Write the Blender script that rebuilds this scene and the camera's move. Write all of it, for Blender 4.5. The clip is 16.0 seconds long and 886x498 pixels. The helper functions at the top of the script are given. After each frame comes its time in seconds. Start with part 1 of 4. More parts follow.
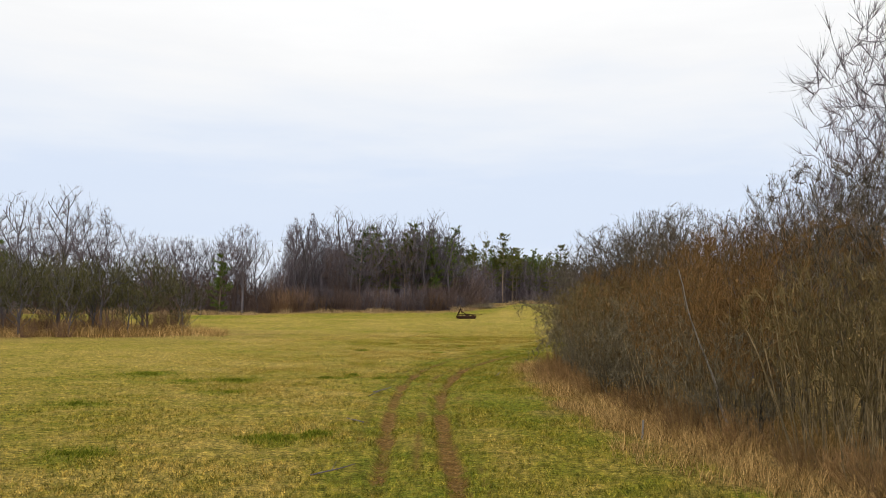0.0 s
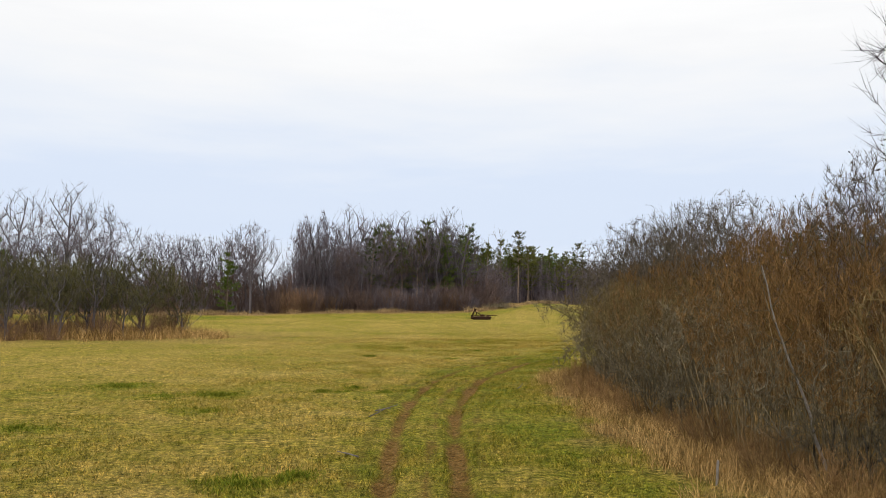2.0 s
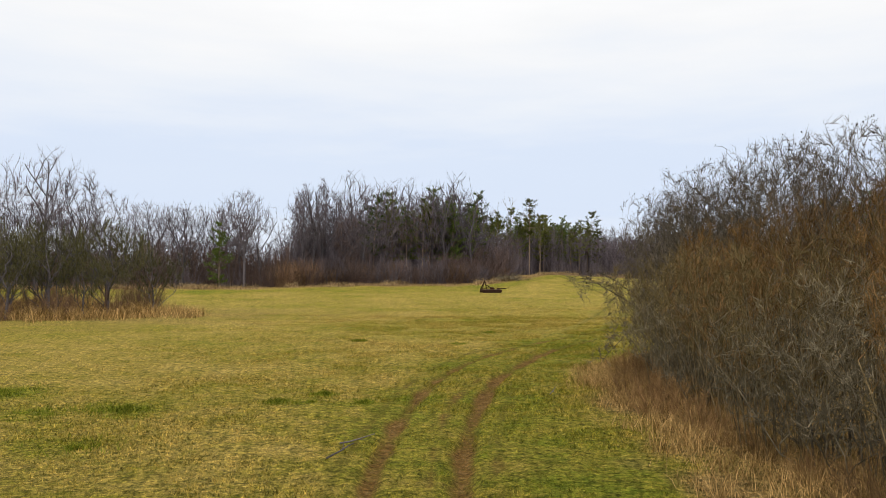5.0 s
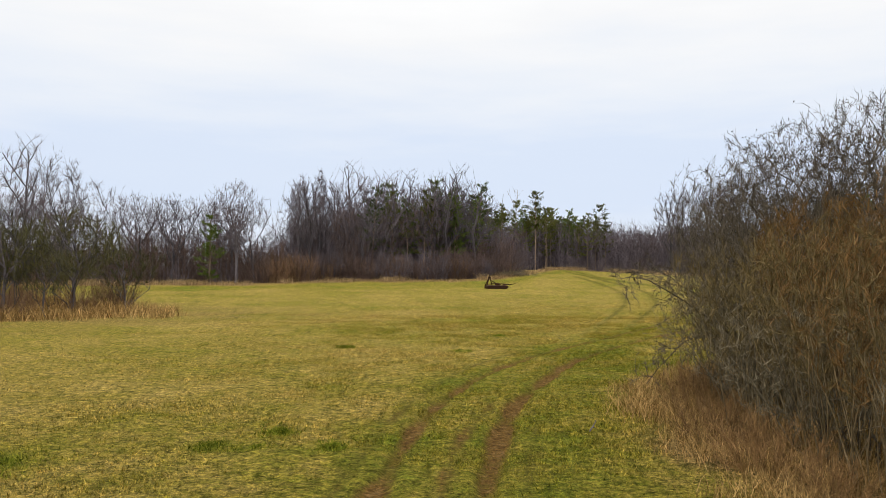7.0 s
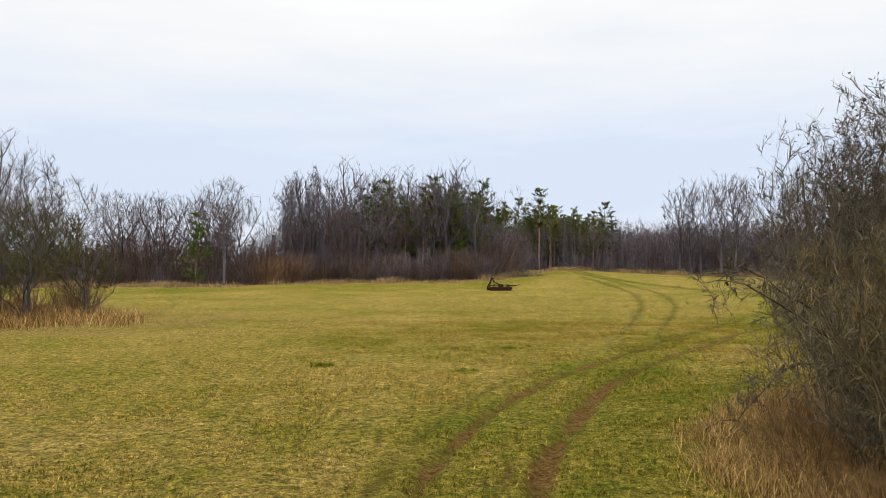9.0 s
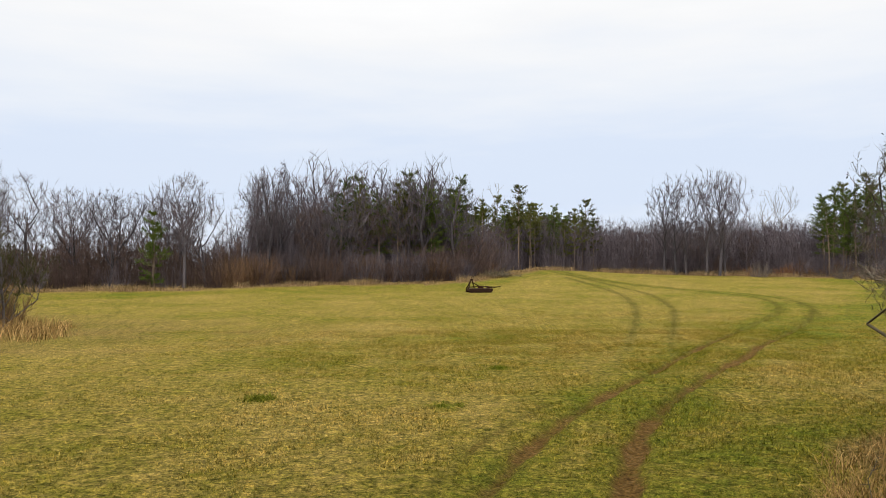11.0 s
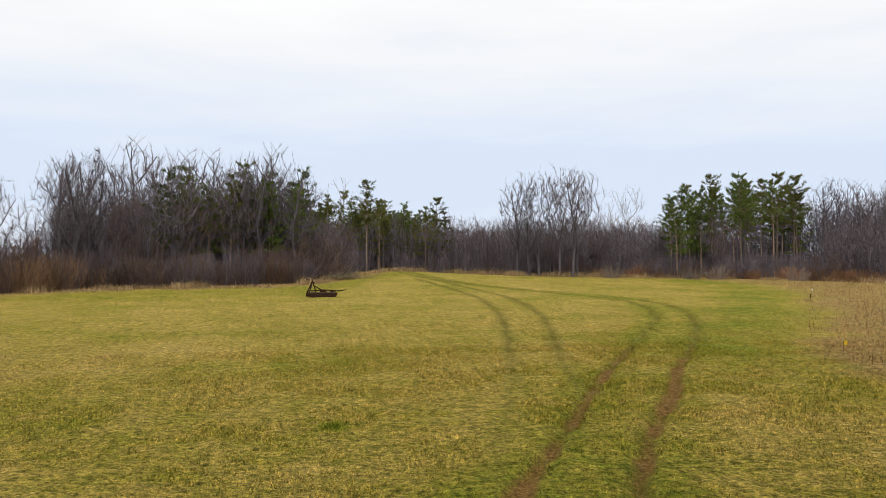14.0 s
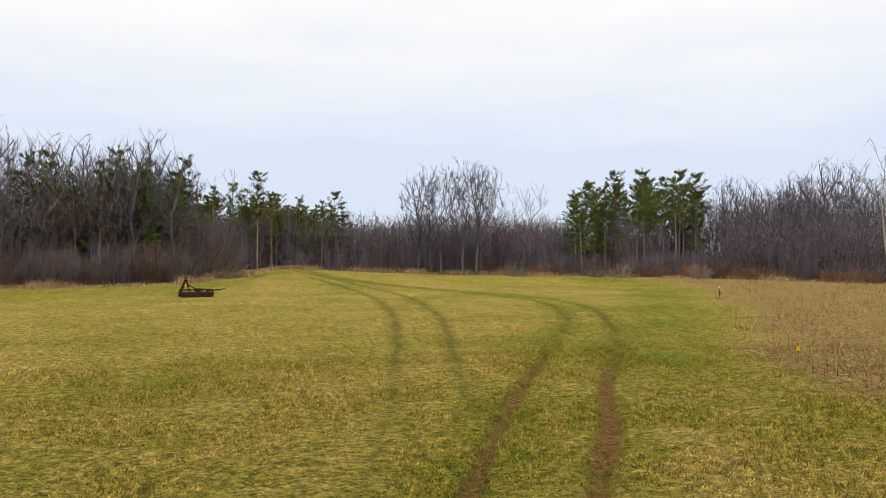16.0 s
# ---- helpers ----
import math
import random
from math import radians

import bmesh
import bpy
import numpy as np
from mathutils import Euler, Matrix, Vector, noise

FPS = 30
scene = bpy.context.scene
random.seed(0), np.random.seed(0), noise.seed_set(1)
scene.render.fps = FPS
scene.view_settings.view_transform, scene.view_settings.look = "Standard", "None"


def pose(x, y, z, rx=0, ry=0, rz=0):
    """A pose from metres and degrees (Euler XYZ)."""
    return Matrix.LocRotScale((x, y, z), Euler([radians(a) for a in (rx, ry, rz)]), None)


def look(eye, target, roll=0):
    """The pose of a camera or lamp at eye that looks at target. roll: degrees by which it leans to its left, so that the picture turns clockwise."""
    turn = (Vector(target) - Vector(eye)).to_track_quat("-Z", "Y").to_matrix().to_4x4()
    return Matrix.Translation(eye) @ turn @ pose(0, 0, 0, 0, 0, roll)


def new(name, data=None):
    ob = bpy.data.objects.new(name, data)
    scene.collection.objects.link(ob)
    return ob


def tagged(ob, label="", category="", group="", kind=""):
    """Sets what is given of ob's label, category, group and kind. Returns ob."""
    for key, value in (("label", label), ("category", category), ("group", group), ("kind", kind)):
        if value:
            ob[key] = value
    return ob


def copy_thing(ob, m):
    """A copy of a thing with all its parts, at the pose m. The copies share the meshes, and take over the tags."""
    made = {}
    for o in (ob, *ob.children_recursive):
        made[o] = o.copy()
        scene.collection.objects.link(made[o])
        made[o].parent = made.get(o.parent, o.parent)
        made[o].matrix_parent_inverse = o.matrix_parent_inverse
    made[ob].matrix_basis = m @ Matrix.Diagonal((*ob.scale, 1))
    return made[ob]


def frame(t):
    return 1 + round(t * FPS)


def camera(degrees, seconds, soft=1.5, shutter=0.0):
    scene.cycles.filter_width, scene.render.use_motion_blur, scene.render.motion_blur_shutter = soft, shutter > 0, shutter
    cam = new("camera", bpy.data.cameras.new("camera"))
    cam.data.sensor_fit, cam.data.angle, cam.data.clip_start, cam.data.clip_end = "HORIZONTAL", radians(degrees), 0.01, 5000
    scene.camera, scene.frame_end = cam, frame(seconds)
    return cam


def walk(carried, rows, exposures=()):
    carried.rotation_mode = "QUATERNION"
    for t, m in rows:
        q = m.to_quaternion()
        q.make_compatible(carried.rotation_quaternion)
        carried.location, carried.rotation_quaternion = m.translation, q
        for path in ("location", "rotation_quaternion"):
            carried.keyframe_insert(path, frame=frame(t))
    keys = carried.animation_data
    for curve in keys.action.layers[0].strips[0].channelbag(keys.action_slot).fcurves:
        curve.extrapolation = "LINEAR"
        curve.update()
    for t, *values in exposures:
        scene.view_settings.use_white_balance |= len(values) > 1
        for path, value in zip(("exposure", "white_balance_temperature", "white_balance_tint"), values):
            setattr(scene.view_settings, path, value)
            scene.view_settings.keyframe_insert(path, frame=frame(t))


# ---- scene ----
cam = camera(58.0, 16.0, soft=0.75)
PATH = [
    (0, (-0.024, -0.089, 2.331), (0.019, 1.906, 2.459), 0.7),
    (0.5, (0.027, 0.596, 2.38), (0.056, 2.592, 2.507), 0.7),
    (1, (0.02, 1.295, 2.409), (0.041, 3.291, 2.536), 0.7),
    (1.5, (0.034, 2.09, 2.414), (0.048, 4.085, 2.541), 0.7),
    (2, (0.03, 2.982, 2.4), (0.039, 4.978, 2.526), 0.7),
    (2.5, (0.013, 3.966, 2.401), (0.019, 5.963, 2.52), 0.6),
    (3, (0.025, 4.985, 2.42), (0.027, 6.982, 2.525), 0.6),
    (3.5, (0.078, 5.956, 2.44), (0.077, 7.954, 2.53), 0.7),
    (4, (0.128, 6.952, 2.427), (0.124, 8.951, 2.503), 0.6),
    (6.5, (0.178, 12.287, 2.382), (0.163, 14.286, 2.426), 0.4),
    (7, (0.184, 13.313, 2.358), (0.167, 15.312, 2.402), 0.4),
    (7.5, (0.183, 14.398, 2.347), (0.166, 16.397, 2.391), 0.4),
    (8, (0.191, 15.457, 2.345), (0.172, 17.456, 2.39), 0.3),
    (10.5, (0.176, 20.908, 2.329), (0.176, 22.908, 2.374), 0.0),
    (11, (0.179, 21.992, 2.365), (0.222, 23.991, 2.411), -0.1),
    (11.5, (0.181, 23.104, 2.385), (0.287, 25.101, 2.431), -0.1),
    (12, (0.201, 24.141, 2.42), (0.377, 26.133, 2.466), -0.0),
    (12.5, (0.285, 25.298, 2.449), (0.528, 27.283, 2.496), -0.1),
    (13, (0.414, 26.426, 2.445), (0.719, 28.402, 2.493), -0.1),
    (13.5, (0.662, 27.559, 2.402), (1.024, 29.525, 2.45), -0.1),
    (14, (0.975, 28.71, 2.349), (1.394, 30.665, 2.397), -0.2),
    (14.5, (1.369, 29.957, 2.29), (1.857, 31.896, 2.338), -0.2),
    (15, (1.779, 31.019, 2.237), (2.326, 32.942, 2.285), -0.2),
    (15.5, (2.253, 32.084, 2.181), (2.859, 33.989, 2.228), -0.2),
    (16, (2.723, 33.026, 2.154), (3.371, 34.917, 2.2), -0.2),
]
walk(cam, [(t, look(eye, target, roll)) for t, eye, target, roll in PATH])

# ---- world and light ----
SUN_EL, SUN_ROT = radians(42), radians(200)
world = bpy.data.worlds.new("overcast_sky")
scene.world = world
world.use_nodes = True
wn, wl = world.node_tree.nodes, world.node_tree.links
wn.clear()


def wnode(kind, **kw):
    n = wn.new(kind)
    for k, v in kw.items():
        n.inputs[k].default_value = v
    return n


w_out = wn.new("ShaderNodeOutputWorld")
sky = wn.new("ShaderNodeTexSky")
sky.sky_type = "NISHITA"
sky.sun_disc = False
sky.sun_elevation, sky.sun_rotation = SUN_EL, SUN_ROT
bg_sky = wnode("ShaderNodeBackground", Strength=0.05)
wl.new(sky.outputs[0], bg_sky.inputs[0])
tc = wn.new("ShaderNodeTexCoord")
sep = wn.new("ShaderNodeSeparateXYZ")
wl.new(tc.outputs["Generated"], sep.inputs[0])
cloud_map = wn.new("ShaderNodeMapping")
cloud_map.inputs["Scale"].default_value = (2.2, 2.2, 13.0)
wl.new(tc.outputs["Generated"], cloud_map.inputs[0])
cloud = wnode("ShaderNodeTexNoise", Scale=1.6, Detail=5.0, Roughness=0.55)
wl.new(cloud_map.outputs[0], cloud.inputs["Vector"])
wob = wn.new("ShaderNodeMath")
wob.operation = "MULTIPLY_ADD"
wob.inputs[1].default_value = 0.16
wl.new(cloud.outputs[0], wob.inputs[0])
wl.new(sep.outputs[2], wob.inputs[2])
ramp = wn.new("ShaderNodeValToRGB")
el = ramp.color_ramp.elements
el[0].position, el[0].color = 0.0, (0.43, 0.445, 0.47, 1)
el[1].position, el[1].color = 1.0, (1.0, 0.98, 0.94, 1)
for pos, col in ((0.08, (0.41, 0.435, 0.475, 1)), (0.16, (0.358, 0.403, 0.482, 1)), (0.22, (0.366, 0.409, 0.484, 1)), (0.29, (0.43, 0.452, 0.488, 1)),
                 (0.37, (0.485, 0.487, 0.492, 1)), (0.50, (0.56, 0.555, 0.545, 1)), (0.7, (0.85, 0.84, 0.82, 1))):
    e = el.new(pos)
    e.color = col
wl.new(wob.outputs[0], ramp.inputs[0])
bg_cloud = wnode("ShaderNodeBackground", Strength=2.05)
wl.new(ramp.outputs[0], bg_cloud.inputs[0])
w_mix = wnode("ShaderNodeMixShader", Fac=0.94)
wl.new(bg_sky.outputs[0], w_mix.inputs[1])
wl.new(bg_cloud.outputs[0], w_mix.inputs[2])
wl.new(w_mix.outputs[0], w_out.inputs[0])

sun_data = bpy.data.lights.new("sun", "SUN")
sun_data.energy, sun_data.angle, sun_data.color = 1.0, radians(14), (1.0, 0.95, 0.88)
sun = new("sun", sun_data)
sun.matrix_world = look((0, 0, 60), (0 - 60 * math.sin(SUN_ROT) / math.tan(SUN_EL), 0 - 60 * math.cos(SUN_ROT) / math.tan(SUN_EL), 0))


# ---- materials ----
def material(name):
    m = bpy.data.materials.new(name)
    m.use_nodes = True
    t = m.node_tree
    return m, t, t.nodes["Principled BSDF"]


def noise_node(t, vec, scale, detail=4.0, rough=0.6):
    n = t.nodes.new("ShaderNodeTexNoise")
    n.inputs["Scale"].default_value, n.inputs["Detail"].default_value, n.inputs["Roughness"].default_value = scale, detail, rough
    if vec is not None:
        t.links.new(vec, n.inputs["Vector"])
    return n.outputs[0]


def ramp_node(t, fac, stops):
    r = t.nodes.new("ShaderNodeValToRGB")
    e = r.color_ramp.elements
    e[0].position, e[0].color = stops[0][0], (*stops[0][1], 1)
    e[1].position, e[1].color = stops[-1][0], (*stops[-1][1], 1)
    for p, c in stops[1:-1]:
        e.new(p).color = (*c, 1)
    t.links.new(fac, r.inputs[0])
    return r.outputs[0]


def mix_node(t, fac, a, b, blend="MIX"):
    n = t.nodes.new("ShaderNodeMix")
    n.data_type, n.blend_type = "RGBA", blend
    for sock, v in ((n.inputs[0], fac), (n.inputs[6], a), (n.inputs[7], b)):
        if isinstance(v, (int, float)):
            sock.default_value = v
        elif isinstance(v, tuple):
            sock.default_value = (*v, 1)
        else:
            t.links.new(v, sock)
    return n.outputs[2]


def math_node(t, op, a, b, clamp=False):
    n = t.nodes.new("ShaderNodeMath")
    n.operation, n.use_clamp = op, clamp
    for sock, v in ((n.inputs[0], a), (n.inputs[1], b)):
        if isinstance(v, (int, float)):
            sock.default_value = v
        else:
            t.links.new(v, sock)
    return n.outputs[0]


def bump_node(t, height, strength, distance, bsdf):
    b = t.nodes.new("ShaderNodeBump")
    b.inputs["Strength"].default_value, b.inputs["Distance"].default_value = strength, distance
    t.links.new(height, b.inputs["Height"])
    t.links.new(b.outputs[0], bsdf.inputs["Normal"])


def position(t):
    return t.nodes.new("ShaderNodeNewGeometry").outputs["Position"]


def object_random(t):
    return t.nodes.new("ShaderNodeObjectInfo").outputs["Random"]


def island_random(t):
    return t.nodes.new("ShaderNodeNewGeometry").outputs["Random Per Island"]


def turf_colour(t, pos, wear, alpha):
    """Mown turf: straw thatch with green growth in patches, bare soil in the wheel ruts; shade and highlights of the
    tufts are painted in.
    """
    sep = t.nodes.new("ShaderNodeSeparateColor")
    t.links.new(wear, sep.inputs[0])
    big = noise_node(t, pos, 0.16, 3.0, 0.55)
    mid = noise_node(t, pos, 1.3, 4.0, 0.65)
    small = noise_node(t, pos, 7.0, 4.0, 0.7)
    mixf = math_node(t, "ADD", math_node(t, "MULTIPLY", big, 1.0), math_node(t, "MULTIPLY", mid, 0.9))
    mixf = math_node(t, "ADD", mixf, math_node(t, "MULTIPLY", small, 0.8))
    mixf = math_node(t, "SUBTRACT", mixf, 0.84)
    mixf = math_node(t, "ADD", mixf, math_node(t, "MULTIPLY", math_node(t, "SUBTRACT", sep.outputs[1], 0.5), 0.9), True)
    turf = ramp_node(t, mixf, [(0.0, TURF[0]), (0.3, TURF[1]), (0.55, TURF[2]), (0.78, TURF[3]), (1.0, TURF[4])])
    soil = ramp_node(t, noise_node(t, pos, 9.0, 5.0, 0.7), [(0.32, (0.055, 0.032, 0.012)), (0.5, (0.165, 0.092, 0.026)), (0.70, (0.23, 0.145, 0.058))])
    straw = ramp_node(t, noise_node(t, pos, 3.0, 4.0, 0.7), [(0.25, (0.15, 0.092, 0.036)), (0.55, (0.265, 0.176, 0.075)), (0.8, (0.38, 0.27, 0.125))])
    col = mix_node(t, sep.outputs[2], turf, straw)
    edge = math_node(t, "ADD", sep.outputs[0], math_node(t, "MULTIPLY", math_node(t, "SUBTRACT", small, 0.5), 0.9))
    soil_f = math_node(t, "MULTIPLY", math_node(t, "SUBTRACT", edge, 0.22), 2.2, True)
    # painted shade: dark gaps in the thatch, pale highlights on tufts and clumps
    tuft_shade = noise_node(t, pos, 8.5, 6.0, 0.9)
    col = mix_node(t, 1.0, col, ramp_node(t, tuft_shade, [(0.40, (0.30, 0.33, 0.31)), (0.5, (0.93, 0.94, 0.92)), (0.61, (1.62, 1.55, 1.48))]), "MULTIPLY")
    clump_shade = noise_node(t, pos, 4.2, 3.0, 0.7)
    col = mix_node(t, 1.0, col, ramp_node(t, clump_shade, [(0.36, (0.66, 0.72, 0.64)), (0.5, (1.0, 1.0, 1.0)), (0.64, (1.26, 1.22, 1.18))]), "MULTIPLY")
    pressed = math_node(t, "MULTIPLY", alpha, math_node(t, "ADD", math_node(t, "MULTIPLY", mid, 0.7), 0.5), True)
    col = mix_node(t, pressed, col, (0.078, 0.073, 0.012))
    return mix_node(t, soil_f, col, soil), small


TURF = ((0.375, 0.272, 0.090), (0.295, 0.224, 0.056), (0.215, 0.185, 0.030), (0.155, 0.165, 0.020), (0.095, 0.130, 0.012))


def make_ground():
    m, t, b = material("turf_and_soil")
    at = t.nodes.new("ShaderNodeAttribute")
    at.attribute_name = "wear"
    pos = position(t)
    col, small = turf_colour(t, pos, at.outputs["Color"], at.outputs["Alpha"])
    # fine flecks paint in the shade between blades, as most ground has none
    fleck = noise_node(t, pos, 24.0, 6.0, 0.88)
    col = mix_node(t, 0.75, col, ramp_node(t, fleck, [(0.38, (0.13, 0.145, 0.11)), (0.5, (0.76, 0.78, 0.72)), (0.62, (1.75, 1.68, 1.42))]), "MULTIPLY")
    t.links.new(col, b.inputs["Base Color"])
    b.inputs["Roughness"].default_value = 0.95
    b.inputs["Specular IOR Level"].default_value = 0.03
    h = math_node(t, "ADD", math_node(t, "MULTIPLY", small, 0.6), math_node(t, "MULTIPLY", fleck, 0.5))
    bump_node(t, h, 0.9, 0.09, b)
    return m


def make_blade(name, tint=None):
    """Grass blades: they take the turf's colour at their place, its painted tuft shade too, each blade a little lighter
    or darker.
    """
    m, t, b = material(name)
    rnd = island_random(t)
    if tint is None:
        at = t.nodes.new("ShaderNodeAttribute")
        at.attribute_name = "wear"
        col, _ = turf_colour(t, position(t), at.outputs["Color"], at.outputs["Alpha"])
    else:
        col = ramp_node(t, rnd, tint)
        patch = ramp_node(t, noise_node(t, position(t), 0.7, 3.0), [(0.3, (0.72, 0.68, 0.62)), (0.7, (1.15, 1.12, 1.05))])
        col = mix_node(t, 1.0, col, patch, "MULTIPLY")
    col = mix_node(t, 1.0, col, ramp_node(t, rnd, [(0.0, (0.55, 0.58, 0.45)), (0.5, (1.0, 1.0, 0.95)), (1.0, (1.65, 1.5, 1.35))]), "MULTIPLY")
    t.links.new(col, b.inputs["Base Color"])
    b.inputs["Roughness"].default_value = 0.85
    b.inputs["Specular IOR Level"].default_value = 0.04
    return m


def make_bark(name, dark, light, scale=9.0, vary=0.35, single=0.4):
    m, t, b = material(name)
    tex = t.nodes.new("ShaderNodeTexCoord").outputs["Object"]
    col = ramp_node(t, noise_node(t, tex, scale, 4.0, 0.65), [(0.28, dark), (0.72, light)])
    col = mix_node(t, 1.0, col, ramp_node(t, object_random(t), [(0.0, (1 - vary,) * 3), (0.5, (1.0, 0.97, 0.94)), (1.0, (1 + vary, 1 + vary * 0.85, 1 + vary * 0.7))]), "MULTIPLY")
    col = mix_node(t, 1.0, col, ramp_node(t, island_random(t), [(0.0, (1 - single,) * 3), (1.0, (1 + single, 1 + single * 0.92, 1 + single * 0.8))]), "MULTIPLY")
    t.links.new(col, b.inputs["Base Color"])
    b.inputs["Roughness"].default_value = 0.92
    b.inputs["Specular IOR Level"].default_value = 0.05
    return m


def make_plain(name, dark, light, scale, rough, metal=0.0, bump=0.0):
    m, t, b = material(name)
    tex = t.nodes.new("ShaderNodeTexCoord").outputs["Object"]
    n = noise_node(t, tex, scale, 5.0, 0.65)
    t.links.new(ramp_node(t, n, [(0.3, dark), (0.7, light)]), b.inputs["Base Color"])
    b.inputs["Roughness"].default_value, b.inputs["Metallic"].default_value = rough, metal
    b.inputs["Specular IOR Level"].default_value = 0.15
    if bump:
        bump_node(t, n, 0.6, bump, b)
    return m


M_GROUND = make_ground()
M_BLADE = make_blade("lawn_blade")
M_LUSH = make_blade("lush_blade", [(0.0, (0.065, 0.10, 0.010)), (0.6, (0.12, 0.155, 0.015)), (1.0, (0.18, 0.19, 0.025))])
M_STRAW = make_blade("dry_grass_blade", [(0.0, (0.155, 0.088, 0.034)), (0.45, (0.285, 0.185, 0.075)), (1.0, (0.41, 0.30, 0.14))])
M_PALESTRAW = make_blade("pale_grass_blade", [(0.0, (0.17, 0.115, 0.06)), (0.45, (0.28, 0.205, 0.115)), (1.0, (0.40, 0.31, 0.19))])
M_RUSTWEED = make_blade("rust_weed_stem", [(0.0, (0.10, 0.05, 0.03)), (0.5, (0.17, 0.085, 0.05)), (1.0, (0.26, 0.15, 0.09))])
M_BARK = make_bark("grey_bark", (0.052, 0.048, 0.056), (0.143, 0.132, 0.145), single=0.1)
M_PALEBARK = make_bark("pale_bark", (0.16, 0.145, 0.13), (0.34, 0.315, 0.285), single=0.15)
M_TWIG = make_bark("winter_twig", (0.080, 0.070, 0.083), (0.196, 0.171, 0.194))
M_PLUM = make_bark("plum_brown_twig", (0.078, 0.056, 0.053), (0.175, 0.128, 0.115))
M_STEM = make_bark("olive_grey_stem", (0.055, 0.045, 0.020), (0.19, 0.145, 0.068), 5.0)
M_RUSTSTEM = make_bark("rusty_shoot", (0.062, 0.037, 0.014), (0.20, 0.122, 0.050), 5.0)
M_GREYSTEM = make_bark("grey_shoot", (0.06, 0.053, 0.036), (0.21, 0.182, 0.125), 5.0)
M_DUSKSTEM = make_bark("dusky_shoot", (0.05, 0.044, 0.035), (0.15, 0.13, 0.10), 5.0)
M_BRIAR = make_bark("bramble_stem", (0.11, 0.066, 0.029), (0.31, 0.197, 0.092), 5.0)
M_PALESTEM = make_bark("tan_stem", (0.09, 0.069, 0.036), (0.27, 0.21, 0.12), 5.0)
M_REDBRUSH = make_bark("red_brush", (0.125, 0.068, 0.04), (0.29, 0.165, 0.10))
M_PALEBRUSH = make_bark("pale_brush", (0.12, 0.10, 0.09), (0.27, 0.232, 0.20))
M_BROWNBRUSH = make_bark("brown_brush", (0.11, 0.072, 0.046), (0.26, 0.168, 0.108))
M_DUSKTWIG = make_bark("dusky_twig", (0.056, 0.049, 0.059), (0.138, 0.12, 0.138))
M_MOSSY = make_bark("mossy_twig", (0.05, 0.05, 0.022), (0.125, 0.12, 0.055), 3.0)
M_DEADLEAF = make_bark("withered_leaf", (0.022, 0.021, 0.018), (0.055, 0.048, 0.038), 5.0)
M_NEEDLE = make_bark("pine_needles", (0.048, 0.078, 0.020), (0.135, 0.18, 0.045), 1.2)
M_NEEDLE_OLIVE = make_bark("olive_needles", (0.055, 0.065, 0.018), (0.13, 0.145, 0.04), 1.2)
M_PINEBARK = make_bark("pine_bark", (0.13, 0.096, 0.072), (0.30, 0.228, 0.17), 4.0, single=0.1)
M_RUSTMETAL = make_plain("rusty_steel", (0.024, 0.011, 0.006), (0.075, 0.033, 0.015), 6.0, 0.85, 0.3, 0.01)
M_DARKMETAL = make_plain("dark_worn_steel", (0.016, 0.008, 0.005), (0.048, 0.024, 0.013), 9.0, 0.85, 0.1, 0.005)
M_WALL = make_plain("white_siding", (0.55, 0.55, 0.54), (0.78, 0.78, 0.77), 2.0, 0.7)
M_ROOF = make_plain("grey_shingle", (0.16, 0.16, 0.17), (0.30, 0.30, 0.31), 3.0, 0.9)
M_PANE = make_plain("dark_pane", (0.02, 0.025, 0.03), (0.05, 0.055, 0.06), 1.0, 0.1)
M_FLAG = make_plain("yellow_plastic", (0.62, 0.42, 0.02), (0.78, 0.56, 0.03), 4.0, 0.5)


# ---- plan of the field ----
def height(x, y):
    """Lie of the land: level near the track, rising to a low crest at the far woods."""
    s = np.clip((np.asarray(y, float) - 50) / 65, 0, 1)
    s = np.where(s < 0.85, s * s, np.minimum(0.7225 + (s - 0.85) * 1.85, 1.0))
    return s * (1.25 + 0.75 * np.exp(-((np.asarray(x, float) - 13) / 13) ** 2))


def curve_points(ctrl, step=0.2):
    """A smooth line through the control points, sampled evenly."""
    p = np.array(ctrl, float)
    p = np.vstack([2 * p[0] - p[1], p, 2 * p[-1] - p[-2]])
    out = []
    for i in range(1, len(p) - 2):
        n = max(2, int(np.linalg.norm(p[i + 1] - p[i]) / step))
        u = np.linspace(0, 1, n, endpoint=False)[:, None]
        out.append(0.5 * (2 * p[i] + (p[i + 1] - p[i - 1]) * u + (2 * p[i - 1] - 5 * p[i] + 4 * p[i + 1] - p[i + 2]) * u ** 2
                          + (3 * p[i] - p[i - 1] - 3 * p[i + 1] + p[i + 2]) * u ** 3))
    return np.vstack(out)


MAIN_L = curve_points([(-0.55, -8), (-0.6, 9.5), (-0.7, 16.7), (-0.6, 21.5), (-0.1, 26.5), (1.0, 31), (2.8, 35.4), (5.2, 39.8), (8.3, 45.5),
                       (13.3, 54), (17.9, 62), (21.3, 70), (22.9, 78), (21.0, 85.5), (18.7, 91.5), (17, 99), (15.5, 106), (14.2, 118), (14, 135)])
MAIN_R = curve_points([(0.45, -8), (0.4, 9.5), (0.33, 16.7), (0.5, 21), (1.2, 26.5), (2.05, 29.7), (3.55, 34.1), (6.0, 38.8), (8.4, 42.6),
                       (10.4, 46.1), (14.5, 52.6), (18.1, 58.9), (22, 67), (24.1, 75), (23.6, 82), (20.5, 89), (18, 97), (16.6, 106), (15.5, 118), (15.3, 135)])
